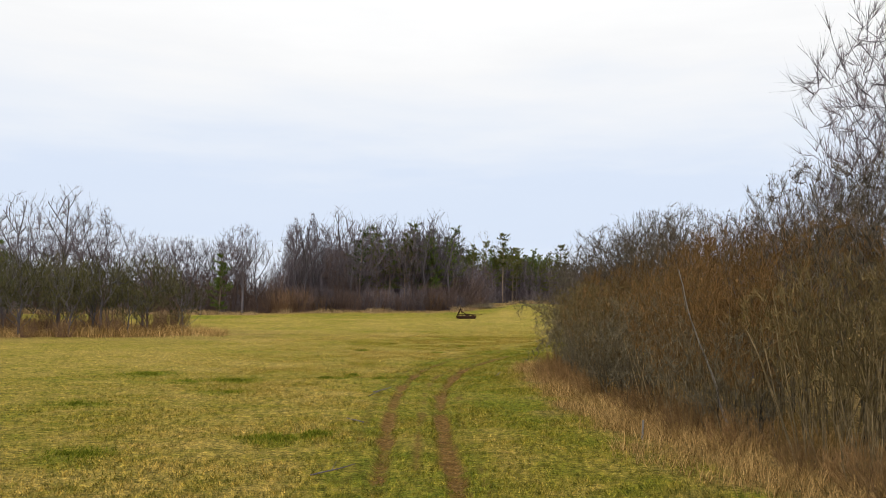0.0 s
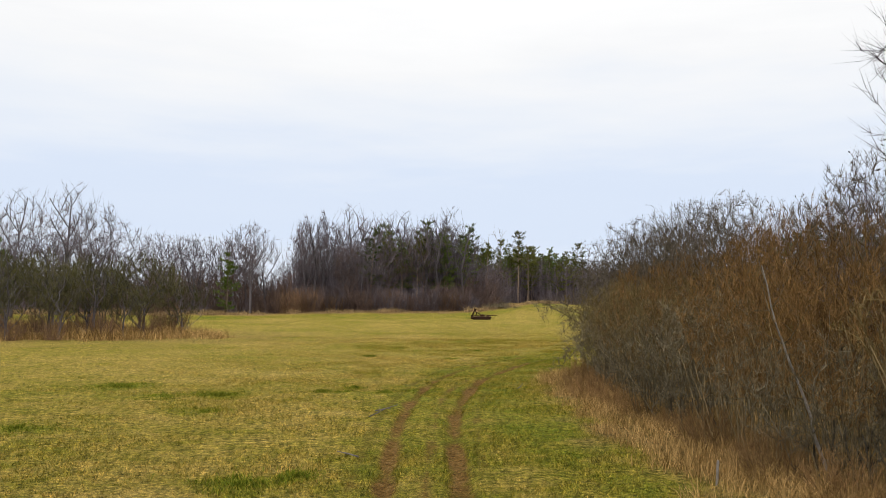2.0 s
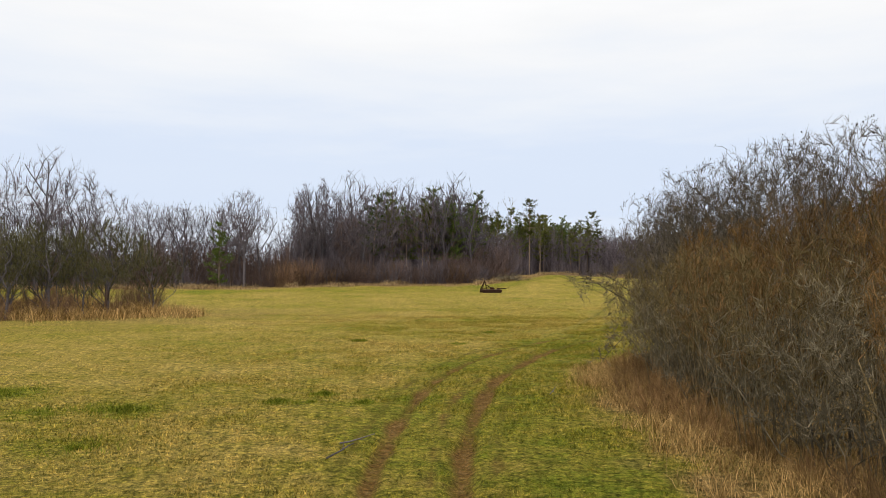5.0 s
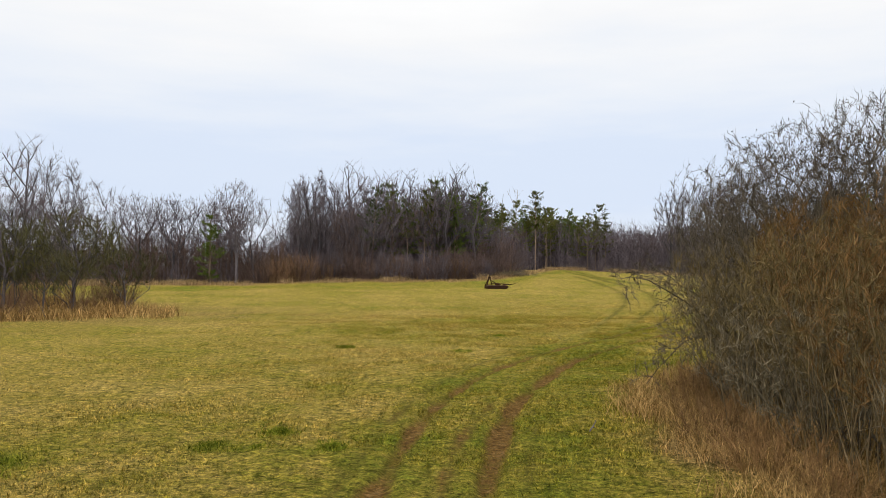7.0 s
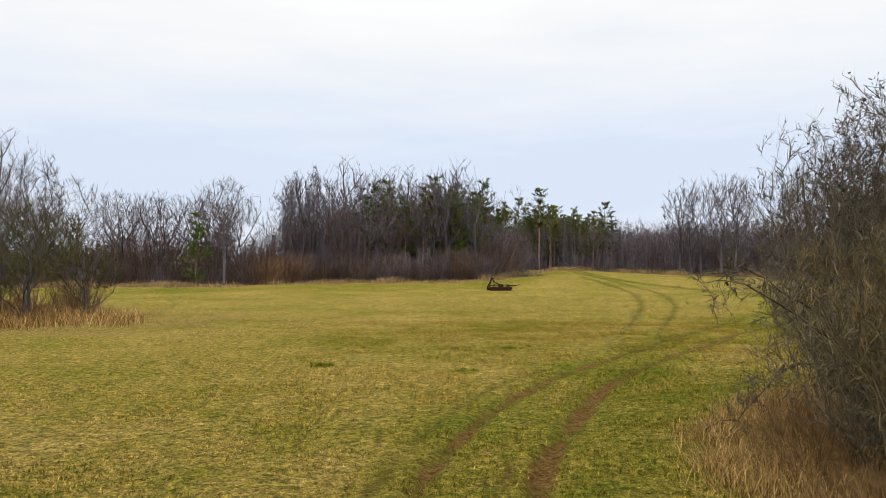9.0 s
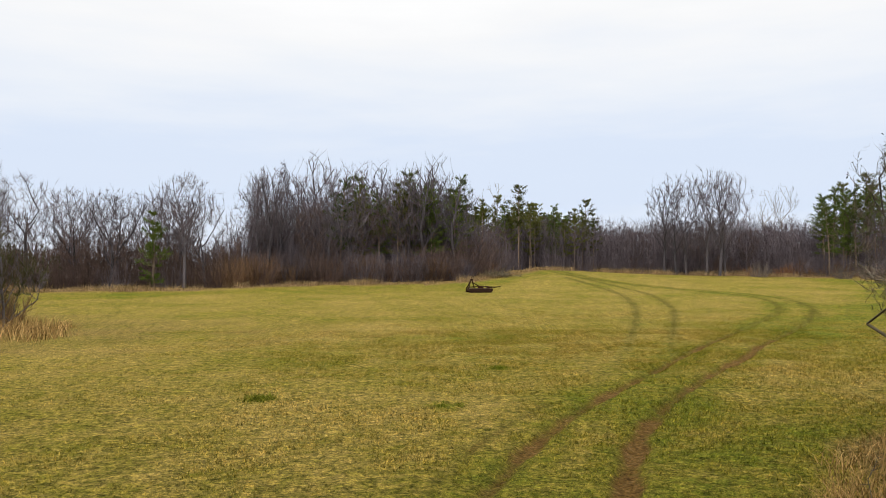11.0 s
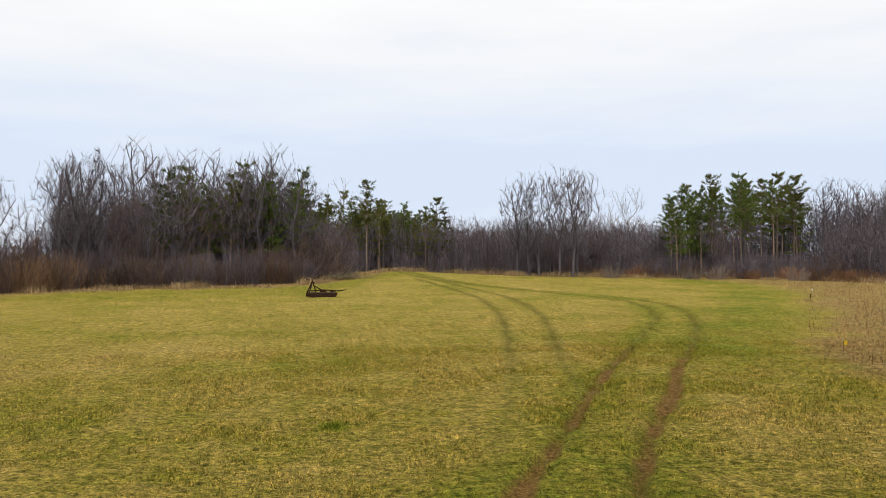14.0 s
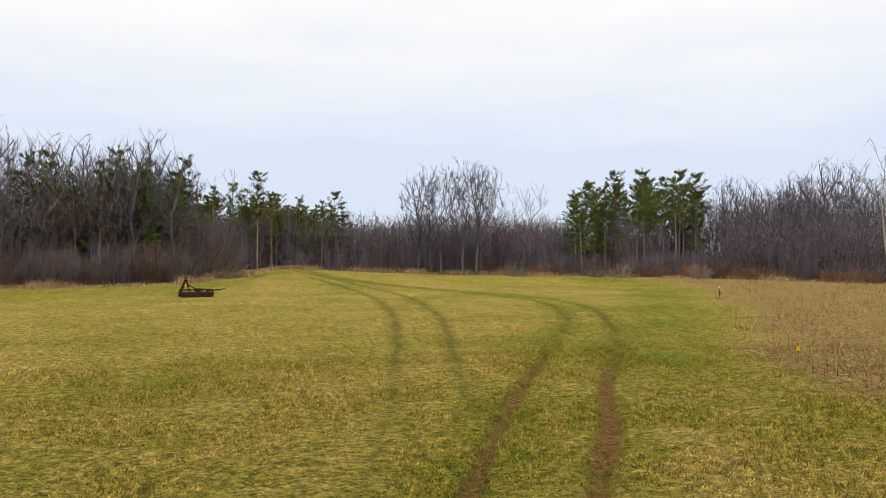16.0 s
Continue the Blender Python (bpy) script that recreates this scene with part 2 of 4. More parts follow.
FORK_L = curve_points([(3.4, 37.5), (4.4, 40.5), (5.6, 43.9), (7.4, 49.9), (10.3, 60.3), (12.4, 69), (14.2, 80), (14.7, 92), (14.4, 104)])
FORK_R = curve_points([(5.2, 39.0), (6.1, 41.3), (7.0, 43.8), (8.1, 47.7), (11.3, 57.6), (13.9, 66.7), (16.2, 79), (16.4, 92), (15.7, 107)])
OLD_RUT = curve_points([(-0.1, -8), (-0.12, 9.5), (-0.1, 14), (0.0, 19), (0.25, 23.5), (1.0, 27.5)])
OLD_RUT_R = curve_points([(0.85, -8), (0.8, 9.5), (0.72, 16), (0.95, 21), (1.6, 26)])
OUTER = curve_points([(-1.0, -8), (-1.0, 9.5), (-1.15, 16), (-1.05, 21), (-0.55, 26.5), (0.5, 31.5), (2.3, 36)])


def near_curve(x, y, c):
    """Distance from points to a sampled line, and where along it."""
    best, along = np.full(x.shape, 1e9), np.zeros(x.shape)
    keep = (y > c[:, 1].min() - 3) & (y < c[:, 1].max() + 3) & (x > c[:, 0].min() - 3) & (x < c[:, 0].max() + 3)
    xs, ys = x[keep], y[keep]
    for i in range(0, len(xs), 4000):
        d = (xs[i:i + 4000, None] - c[None, :, 0]) ** 2 + (ys[i:i + 4000, None] - c[None, :, 1]) ** 2
        j = d.argmin(1)
        idx = np.flatnonzero(keep)[i:i + 4000]
        best[idx], along[idx] = np.sqrt(d[np.arange(len(j)), j]), c[j, 1]
    return best, along


def value_noise(x, y, scale, seed):
    """Smooth random numbers over the plan, 0 to 1."""
    g = np.random.default_rng(seed).random((64, 64))
    u, v = np.asarray(x) / scale, np.asarray(y) / scale
    i, j = np.floor(u).astype(int), np.floor(v).astype(int)
    a, b = u - i, v - j
    a, b = a * a * (3 - 2 * a), b * b * (3 - 2 * b)
    q = lambda m, n: g[m % 64, n % 64]
    return (q(i, j) * (1 - a) + q(i + 1, j) * a) * (1 - b) + (q(i, j + 1) * (1 - a) + q(i + 1, j + 1) * a) * b


def brush_edge(y):
    """x of the thicket's foot along its length."""
    return np.interp(y, [-20, 5, 10, 14, 18, 22, 26, 29, 31.5, 34, 36], [7.0, 5.6, 4.9, 4.2, 3.7, 3.45, 3.45, 4.1, 5.4, 8.0, 11])


def verge_width(y):
    """Width of the dead grass in front of the thicket."""
    return np.interp(y, [10, 16, 22, 27], [0.95, 0.65, 0.35, 0.1])


def woods_edge(x):
    """y of the far woods' foot."""
    return np.interp(x, [-140, -60, -45, -28, -19, -15, -8, 0, 4, 8, 12, 14, 20, 26, 36, 44, 50, 57, 62, 66, 75],
                     [80, 86, 88, 90, 92, 98, 100, 100, 102, 109, 117, 121, 123, 121, 118, 114, 111, 106, 99, 88, 72])


LUSH_SPOTS = ((-2.5, 13.4, 0.65), (-1.9, 13.9, 0.35), (-5.2, 11.9, 0.6), (-5.3, 22.8, 0.75), (-6.6, 22.2, 0.6), (-2.2, 24.7, 0.28), (-1.3, 23.7, 0.3),
              (-2.35, 23.6, 0.25), (-2.9, 23.7, 0.25), (-8.4, 24.5, 0.8), (-4.9, 19.9, 0.55), (0.6, 35.7, 0.3), (-2.8, 36.5, 0.35), (1.9, 40.7, 0.25), (-7.5, 17.5, 0.6))


def wear_of(x, y):
    """Soil, green and straw shares of the ground at points of the plan."""
    soil, rut, pressed = np.zeros(x.shape), np.zeros(x.shape), np.zeros(x.shape)
    green = np.full(x.shape, 0.35)
    for c, width, depth, share in ((MAIN_L, 0.135, 0.08, 0.85), (MAIN_R, 0.15, 0.09, 0.9), (OLD_RUT, 0.09, 0.03, 0.5), (OLD_RUT_R, 0.08, 0.02, 0.35),
                                   (OUTER, 0.10, 0.02, 0.35), (FORK_L, 0.17, 0.04, 0.1), (FORK_R, 0.17, 0.04, 0.1)):
        d, along = near_curve(x, y, c)
        wob = value_noise(x, y, 0.9, 5)
        fade = np.interp(along, [-10, 20, 26, 31, 36, 48, 54, 140], [1.0, 1.0, 0.85, 0.9, 1.0, 0.75, 0.25, 0.1]) * share * (0.72 + 0.55 * value_noise(along, 0 * along + c[0, 0] * 7, 2.6, 15))
        line = 1 / (1 + (d / (width * (0.7 + 0.6 * wob))) ** 5)
        soil = np.maximum(soil, line * fade * (0.42 + 0.8 * wob))
        rut = np.maximum(rut, line * depth * (0.6 + 0.4 * fade))
        far_w = np.interp(along, [20, 48, 60, 100], [1.0, 1.05, 1.25, 1.8])
        pressed = np.maximum(pressed, np.exp(-(d / (width * far_w)) ** 2) * np.interp(along, [0, 18, 26, 120], [0.5, 0.6, 0.9, 0.9]) * (1.0 if share > 0.6 else 0.92 * np.interp(along, [42, 52], [0.3, 1.0]) if width > 0.15 else 0.85))
        if share > 0.6:
            green = np.maximum(green, 0.30 + 0.30 * np.exp(-(np.maximum(d - 0.2, 0) / 0.8) ** 2))
    verge = brush_edge(y) - x
    green = np.maximum(green, np.where((verge > 0) & (y < 34), 0.33 + 0.32 * np.exp(-((verge - 1.8) / 1.5) ** 2), 0))
    wd = weeds_offset(y) - x
    green = np.maximum(green, 0.30 + 0.36 * np.exp(-((wd - 3.0) / 3.8) ** 2) * np.clip((y - 38) / 8, 0, 1))
    edge = woods_edge(x) - y
    green = np.maximum(green, np.where(x < 14, 0.30 + 0.28 * np.exp(-((edge - 9) / 6.0) ** 2), 0.3))
    for sx, sy, r in LUSH_SPOTS:
        d2 = ((x - sx) ** 2 + ((y - sy) * 0.9) ** 2) / r ** 2
        green = np.maximum(green, 0.30 + 0.5 * np.exp(-d2 * (0.6 + 0.8 * value_noise(x, y, 0.35, 9))))
    straw = np.clip((x - brush_edge(y) + verge_width(y)) / 1.1 + 0.55 + (value_noise(x, y, 0.8, 3) - 0.5) * 1.3 + (value_noise(x, y, 2.5, 13) - 0.5) * 1.0, 0, 1) * (y < 38)
    straw = np.maximum(straw, 0.9 * np.clip((x - weeds_offset(y)) / 1.6 + (value_noise(x, y, 2.2, 4) - 0.55) * 2.2, 0, 1) * (y > 36) * (x > 8))
    straw = np.maximum(straw, np.clip((y - woods_edge(x) + 4.2 + 2.2 * ((x > 0) & (x < 14))) / 3.0 + (value_noise(x, y, 3.0, 6) - 0.5), 0, 1))
    straw = np.maximum(straw, np.clip(1.6 - island_dist(x, y) + (value_noise(x, y, 1.6, 8) - 0.5) * 0.7, 0, 1))
    return np.clip(soil, 0, 1), np.clip(green, 0, 1), straw * 0.95, rut, np.clip(pressed, 0, 1)


def weeds_offset(y):
    return np.interp(y, [36, 40, 46, 51, 61.5, 80, 93], [11.0, 12.2, 13.6, 17.2, 25.2, 38, 46])


def island_dist(x, y):
    """About 1 at the rim of the brushy island in the field, less inside."""
    return np.sqrt(((x + 32.5) / 18.0) ** 2 + ((y - 50.5) / 9.2) ** 2) + np.where(y < 46, 0.12, 0.0)


def mesh_object(name, verts, faces, mat, parent=None, smooth=True):
    me = bpy.data.meshes.new(name)
    me.from_pydata(verts, [], faces)
    me.materials.append(mat)
    if smooth:
        me.shade_smooth()
    ob = new(name, me)
    if parent is not None:
        ob.parent = parent
    return ob


def part(name, bm, mat, parent, label=""):
    """A bmesh as one mesh object under its thing."""
    me = bpy.data.meshes.new(name)
    bm.to_mesh(me)
    bm.free()
    me.materials.append(mat)
    ob = new(name, me)
    ob.parent = parent
    if label:
        tagged(ob, label)
    return ob


def set_wear(me, soil, green, straw, pressed):
    at = me.attributes.new("wear", "FLOAT_COLOR", "POINT")
    at.data.foreach_set("color", np.column_stack([soil, green, straw, pressed]).astype(np.float32).ravel())


# ---- ground sheet ----
def spaced(a, b, step, grow=1.22, far=2200.0):
    mid = list(np.arange(a, b, step))
    lo, hi, s = [a], [mid[-1]], step
    while hi[-1] < far:
        s *= grow
        hi.append(hi[-1] + s)
    s = step
    while lo[-1] > -far:
        s *= grow
        lo.append(lo[-1] - s)
    return mid, lo[1:], hi[1:]


mid_x, lo_x, hi_x = spaced(-2.2, 11.0, 0.11)
hi_x = list(np.arange(mid_x[-1] + 0.25, 30, 0.28))
gx, s = [], 0.3
while (hi_x + gx)[-1] < 2200:
    gx.append((hi_x + gx)[-1] + s)
    s *= 1.2
xs = np.array(sorted(lo_x) + mid_x + hi_x + gx)
ys1 = list(np.arange(3.0, 50.0, 0.22)) + list(np.arange(50.2, 112.0, 0.55))
ylo, yhi, s = [], [], 0.25
while (ylo or [3.0])[-1] > -2200:
    ylo.append((ylo or [3.0])[-1] - s)
    s *= 1.25
s = 0.7
while (yhi or [112.0])[-1] < 2400:
    yhi.append((yhi or [ys1[-1]])[-1] + s)
    s *= 1.2
ys = np.array(sorted(ylo) + ys1 + yhi)
X, Y = np.meshgrid(xs, ys)
X, Y = X.ravel(), Y.ravel()
soil, green, straw, rut, pressed = wear_of(X, Y)
near = (np.abs(X) < 60) & (Y > -20) & (Y < 120)
Z = height(X, Y) - rut + np.where(near, (value_noise(X, Y, 1.1, 11) - 0.5) * 0.05 + (value_noise(X, Y, 0.33, 12) - 0.5) * 0.025, 0)
Z += 0.02 * np.exp(-((rut - 0.02) / 0.012) ** 2) * (rut > 0.004)
nx, ny = len(xs), len(ys)
i = (np.arange(ny - 1)[:, None] * nx + np.arange(nx - 1)[None, :]).ravel()
ground = mesh_object("ground", np.column_stack([X, Y, Z]).tolist(), np.column_stack([i, i + 1, i + nx + 1, i + nx]).tolist(), M_GROUND)
set_wear(ground.data, soil, green, straw, pressed)
tagged(ground, "mown straw-and-green field with muddy wheel ruts", "field", kind="structure")


# ---- grass ----
def blades(name, px, py, tall, wide, lean, mat, rng, wear=True, sink=0.01, arch=False):
    """Single tapering blades of grass, each leaning its own way; arch: a bent blade of two pieces."""
    n = len(px)
    a, b = rng.uniform(0, 2 * np.pi, n), rng.uniform(0, 2 * np.pi, n)
    h = tall * rng.uniform(0.55, 1.3, n)
    soil, green, straw, rut, pressed = wear_of(px, py) if wear else (np.zeros(n),) * 5
    pz = height(px, py) - sink - rut
    l = lean * rng.uniform(0.2, 1.6, n) * h
    dx, dy = np.cos(a) * wide / 2, np.sin(a) * wide / 2
    v0 = np.column_stack([px - dx, py - dy, pz])
    v1 = np.column_stack([px + dx, py + dy, pz])
    tx, ty = px + np.cos(b) * l, py + np.sin(b) * l
    v2 = np.column_stack([tx, ty, pz + h])
    if arch:
        mx, my = px + np.cos(b) * l * 0.3, py + np.sin(b) * l * 0.3
        w = 0.75
        v3 = np.column_stack([mx - dx * w, my - dy * w, pz + h * 0.6])
        v4 = np.column_stack([mx + dx * w, my + dy * w, pz + h * 0.6])
        verts = np.stack([v0, v1, v4, v3, v2], 1).reshape(-1, 3)
        k = np.arange(n) * 5
        faces = np.concatenate([np.column_stack([k, k + 1, k + 2]), np.column_stack([k, k + 2, k + 3]), np.column_stack([k + 3, k + 2, k + 4])])
        rep = 5
    else:
        verts = np.stack([v0, v1, v2], 1).reshape(-1, 3)
        faces = np.arange(n * 3).reshape(-1, 3)
        rep = 3
    me = bpy.data.meshes.new(name)
    me.vertices.add(len(verts))
    me.vertices.foreach_set("co", verts.astype(np.float32).ravel())
    me.loops.add(faces.size)
    me.loops.foreach_set("vertex_index", faces.astype(np.int32).ravel())
    me.polygons.add(len(faces))
    me.polygons.foreach_set("loop_start", np.arange(0, faces.size, 3, dtype=np.int32))
    me.update(calc_edges=True)
    me.materials.append(mat)
    if wear:
        set_wear(me, *(np.repeat(c, rep) for c in (soil, green, straw, pressed)))
    return new(name, me)


rng = np.random.default_rng(21)


def lawn_points(n, y0, y1, spread):
    y = y0 + (y1 - y0) * rng.random(n) ** 1.05
    tail = rng.random(n) < 0.22
    y = np.where(tail, y1 - 12 + np.abs(rng.normal(0, 14, n)), y)
    centre = np.interp(y, [0, 20, 30, 40, 50, 60], [-0.7, 0.0, 2.0, 6, 8, 10])
    x = centre + rng.normal(0, spread, n) * (0.8 + 0.018 * y)
    x, y = x[np.abs(x - centre[:n]) < 24], y[np.abs(x - centre[:n]) < 24]
    n = len(x)
    keep = value_noise(x, y, 0.16, 31) + 0.55 * value_noise(x, y, 0.6, 32) > rng.random(n) * 1.1
    x, y = x[keep], y[keep]
    s, g, st, _, _ = wear_of(x, y)
    ok = (s < 0.32 + 0.3 * rng.random(len(x))) & (st < 0.9)
    return x[ok], y[ok]


lx, ly = lawn_points(740000, 6.0, 52.0, 4.8)
lawn = blades("lawn_grass", lx, ly, 0.046, 0.018, 0.75, M_BLADE, rng)
tagged(lawn, "short mown grass, green mixed with straw", "grass", kind="stuff")
sx, sy = [], []
for cx, cy, r in LUSH_SPOTS:
    n = int(1700 * r)
    d, a = r * np.abs(rng.normal(0, 0.62, n)), rng.uniform(0, 2 * np.pi, n)
    x, y = cx + d * np.cos(a), cy + d * np.sin(a) * 1.1
    keep = value_noise(x, y, 0.2, 33) > 0.38
    sx.append(x[keep]), sy.append(y[keep])
lush = blades("lush_grass", np.concatenate(sx), np.concatenate(sy), 0.075, 0.016, 0.9, M_LUSH, rng, wear=False)
tagged(lush, "patches of lush dark green grass in the lawn", "grass", kind="stuff")


# ---- branching plants ----
def tubes(name, segs, mat, parent, sides=3):
    """Tapered twigs and limbs from rows of start, end and two radii; those that end in a point close to a tip."""
    s = np.array(segs, float)
    p0, p1, r0, r1 = s[:, 0:3], s[:, 3:6], s[:, 6], s[:, 7]
    d = p1 - p0
    d /= np.linalg.norm(d, axis=1)[:, None] + 1e-9
    ref = np.where(np.abs(d[:, 2:3]) < 0.9, [[0, 0, 1.0]], [[1.0, 0, 0]])
    u = np.cross(d, ref)
    u /= np.linalg.norm(u, axis=1)[:, None] + 1e-9
    v = np.cross(d, u)
    ang = np.arange(sides) * 2 * np.pi / sides
    ring = u[:, None, :] * np.cos(ang)[None, :, None] + v[:, None, :] * np.sin(ang)[None, :, None]
    a = p0[:, None, :] + ring * r0[:, None, None]
    tip = r1 <= 0
    verts, faces, base = [], [], 0
    full = ~tip
    n = int(full.sum())
    if n:
        b = p1[full][:, None, :] + ring[full] * r1[full][:, None, None]
        verts.append(np.concatenate([a[full], b], 1).reshape(-1, 3))
        k = np.arange(n)[:, None] * 2 * sides
        j = np.arange(sides)[None, :]
        jn = (j + 1) % sides
        faces += np.stack([k + j, k + jn, k + jn + sides, k + j + sides], -1).reshape(-1, 4).tolist()
        base = n * 2 * sides
    n = int(tip.sum())
    if n:
        verts.append(np.concatenate([a[tip], p1[tip][:, None, :]], 1).reshape(-1, 3))
        k = base + np.arange(n)[:, None] * (sides + 1)
        j = np.arange(sides)[None, :]
        faces += np.stack([k + j, k + (j + 1) % sides, k + sides + 0 * j], -1).reshape(-1, 3).tolist()
    return mesh_object(name, np.vstack(verts).tolist(), faces, mat, parent)


def unit(v):
    return v / (np.linalg.norm(v) + 1e-9)


def shoot(rg, p, d, length, r0, r1, n, wander, lift, out):
    """One wandering shoot: rows appended to out; returns the points and directions along it."""
    pts = []
    d = unit(d)
    for k in range(n):
        d = unit(d + rg.normal(0, wander, 3) + np.array([0, 0, lift]))
        q = p + d * length / n
        a, b = r0 + (r1 - r0) * k / n, r0 + (r1 - r0) * (k + 1) / n
        out.append((*p, *q, a, b))
        p = q
        pts.append((p, d, b))
    return pts


def side_way(rg, d, angle):
    w = unit(np.cross(d, rg.normal(0, 1, 3)))
    return unit(d * math.cos(angle) + w * math.sin(angle))


def leaf_mesh(name, places, size, mat, parent, rg):
    """Small folded withered leaves."""
    verts, faces = [], []
    for p in places:
        u, v = unit(rg.normal(0, 1, 3) + np.array([0, 0, 0.7])), unit(rg.normal(0, 1, 3))
        s = size * rg.uniform(0.6, 1.3)
        k = len(verts)
        verts += [tuple(p), tuple(p + u * s * 0.5 + v * s * 0.28), tuple(p + u * s), tuple(p + u * s * 0.5 - v * s * 0.24 + np.array([0, 0, s * 0.12]))]
        faces += [(k, k + 1, k + 2), (k, k + 2, k + 3)]
    return mesh_object(name, verts, faces, mat, parent, False)


def units(v):
    return v / (np.linalg.norm(v, axis=1)[:, None] + 1e-9)


def spines(name, base, tip, width, mat, parent, rg, kink=0.0):
    """Thin tapering twigs or needles, each turned its own way; kink bends them part way along."""
    n = len(base)
    d = tip - base
    w = units(np.cross(d, rg.normal(0, 1, (n, 3)))) * (np.asarray(width) / 2 * np.ones(n))[:, None]
    if kink:
        mid = base + d * rg.uniform(0.35, 0.65, n)[:, None] + rg.normal(0, 1, (n, 3)) * (kink * np.linalg.norm(d, axis=1))[:, None]
        verts = np.stack([base - w, base + w, mid + w * 0.8, mid - w * 0.8, tip], 1).reshape(-1, 3)
        k = np.arange(n) * 5
        faces = np.concatenate([np.column_stack([k, k + 1, k + 2]), np.column_stack([k, k + 2, k + 3]), np.column_stack([k + 3, k + 2, k + 4])])
    else:
        verts = np.stack([base - w, base + w, tip], 1).reshape(-1, 3)
        faces = np.arange(n * 3).reshape(-1, 3)
    me = bpy.data.meshes.new(name)
    me.vertices.add(len(verts))
    me.vertices.foreach_set("co", verts.astype(np.float32).ravel())
    me.loops.add(faces.size)
    me.loops.foreach_set("vertex_index", faces.astype(np.int32).ravel())
    me.polygons.add(len(faces))
    me.polygons.foreach_set("loop_start", np.arange(0, faces.size, 3, dtype=np.int32))
    me.update(calc_edges=True)
    me.materials.append(mat)
    ob = new(name, me)
    ob.parent = parent
    return tagged(ob, kind="stuff")


def stuff(ob):
    return tagged(ob, kind="stuff")


def empty(name):
    return new(name)


class Growth:
    """A growing plant: its joints so far, each with a direction and a thickness."""

    def __init__(self, most=9000):
        self.p, self.d, self.r, self.l, self.n = np.zeros((most, 3)), np.zeros((most, 3)), np.zeros(most), np.zeros(most), 0

    def add(self, p, d, r, l=0.0):
        self.p[self.n], self.d[self.n], self.r[self.n], self.l[self.n] = p, d, r, l
        self.n += 1

    def stem(self, rg, p, d, length, r0, r1, n, wander, lift, out):
        self.add(p, unit(d), r0)
        for q, dd, r in shoot(rg, p, d, length, r0, r1, n, wander, lift, out):
            self.add(q, dd, r, length / n)

    def reach(self, rg, targets, r0, r1, n, wander, steep, out, point=False, upward=1.5):
        """A branch from the best placed joint to each target, curving upwards."""
        first = self.n
        for goal in targets:
            v = goal - self.p[:self.n]
            far = np.linalg.norm(v, axis=1)
            side = np.hypot(v[:, 0], v[:, 1])
            j = int(np.argmin(far + steep * np.maximum(0, side * upward - v[:, 2])))
            a, length, ra = self.p[j].copy(), far[j], min(self.r[j] * 0.8, r0)
            if length < 0.03:
                continue
            c = a + v[j] * np.array([0.54, 0.54, 0.44])
            last = a
            for k in range(1, n + 1):
                u = k / n
                q = a * (1 - u) ** 2 + c * 2 * u * (1 - u) + goal * u * u
                if k < n:
                    q = q + rg.normal(0, wander * length / n, 3)
                s, e = ra + (r1 - ra) * (k - 1) / n, ra + (r1 - ra) * u
                out.append((*last, *q, s, 0.0 if point and k == n else e))
                self.add(q, unit(q - last), e, np.linalg.norm(q - last))
                last = q
        return first

    def along(self, rg, t):
        """A random place on the piece that ends at each joint."""
        return self.p[t] - self.d[t] * (self.l[t] * rg.random(len(t)))[:, None]


def in_ball(rg, n, lo, hi):
    """Random points between two shells of the unit ball."""
    return units(rg.normal(0, 1, (n, 3))) * (lo ** 3 + (hi ** 3 - lo ** 3) * rg.random(n))[:, None] ** (1 / 3)


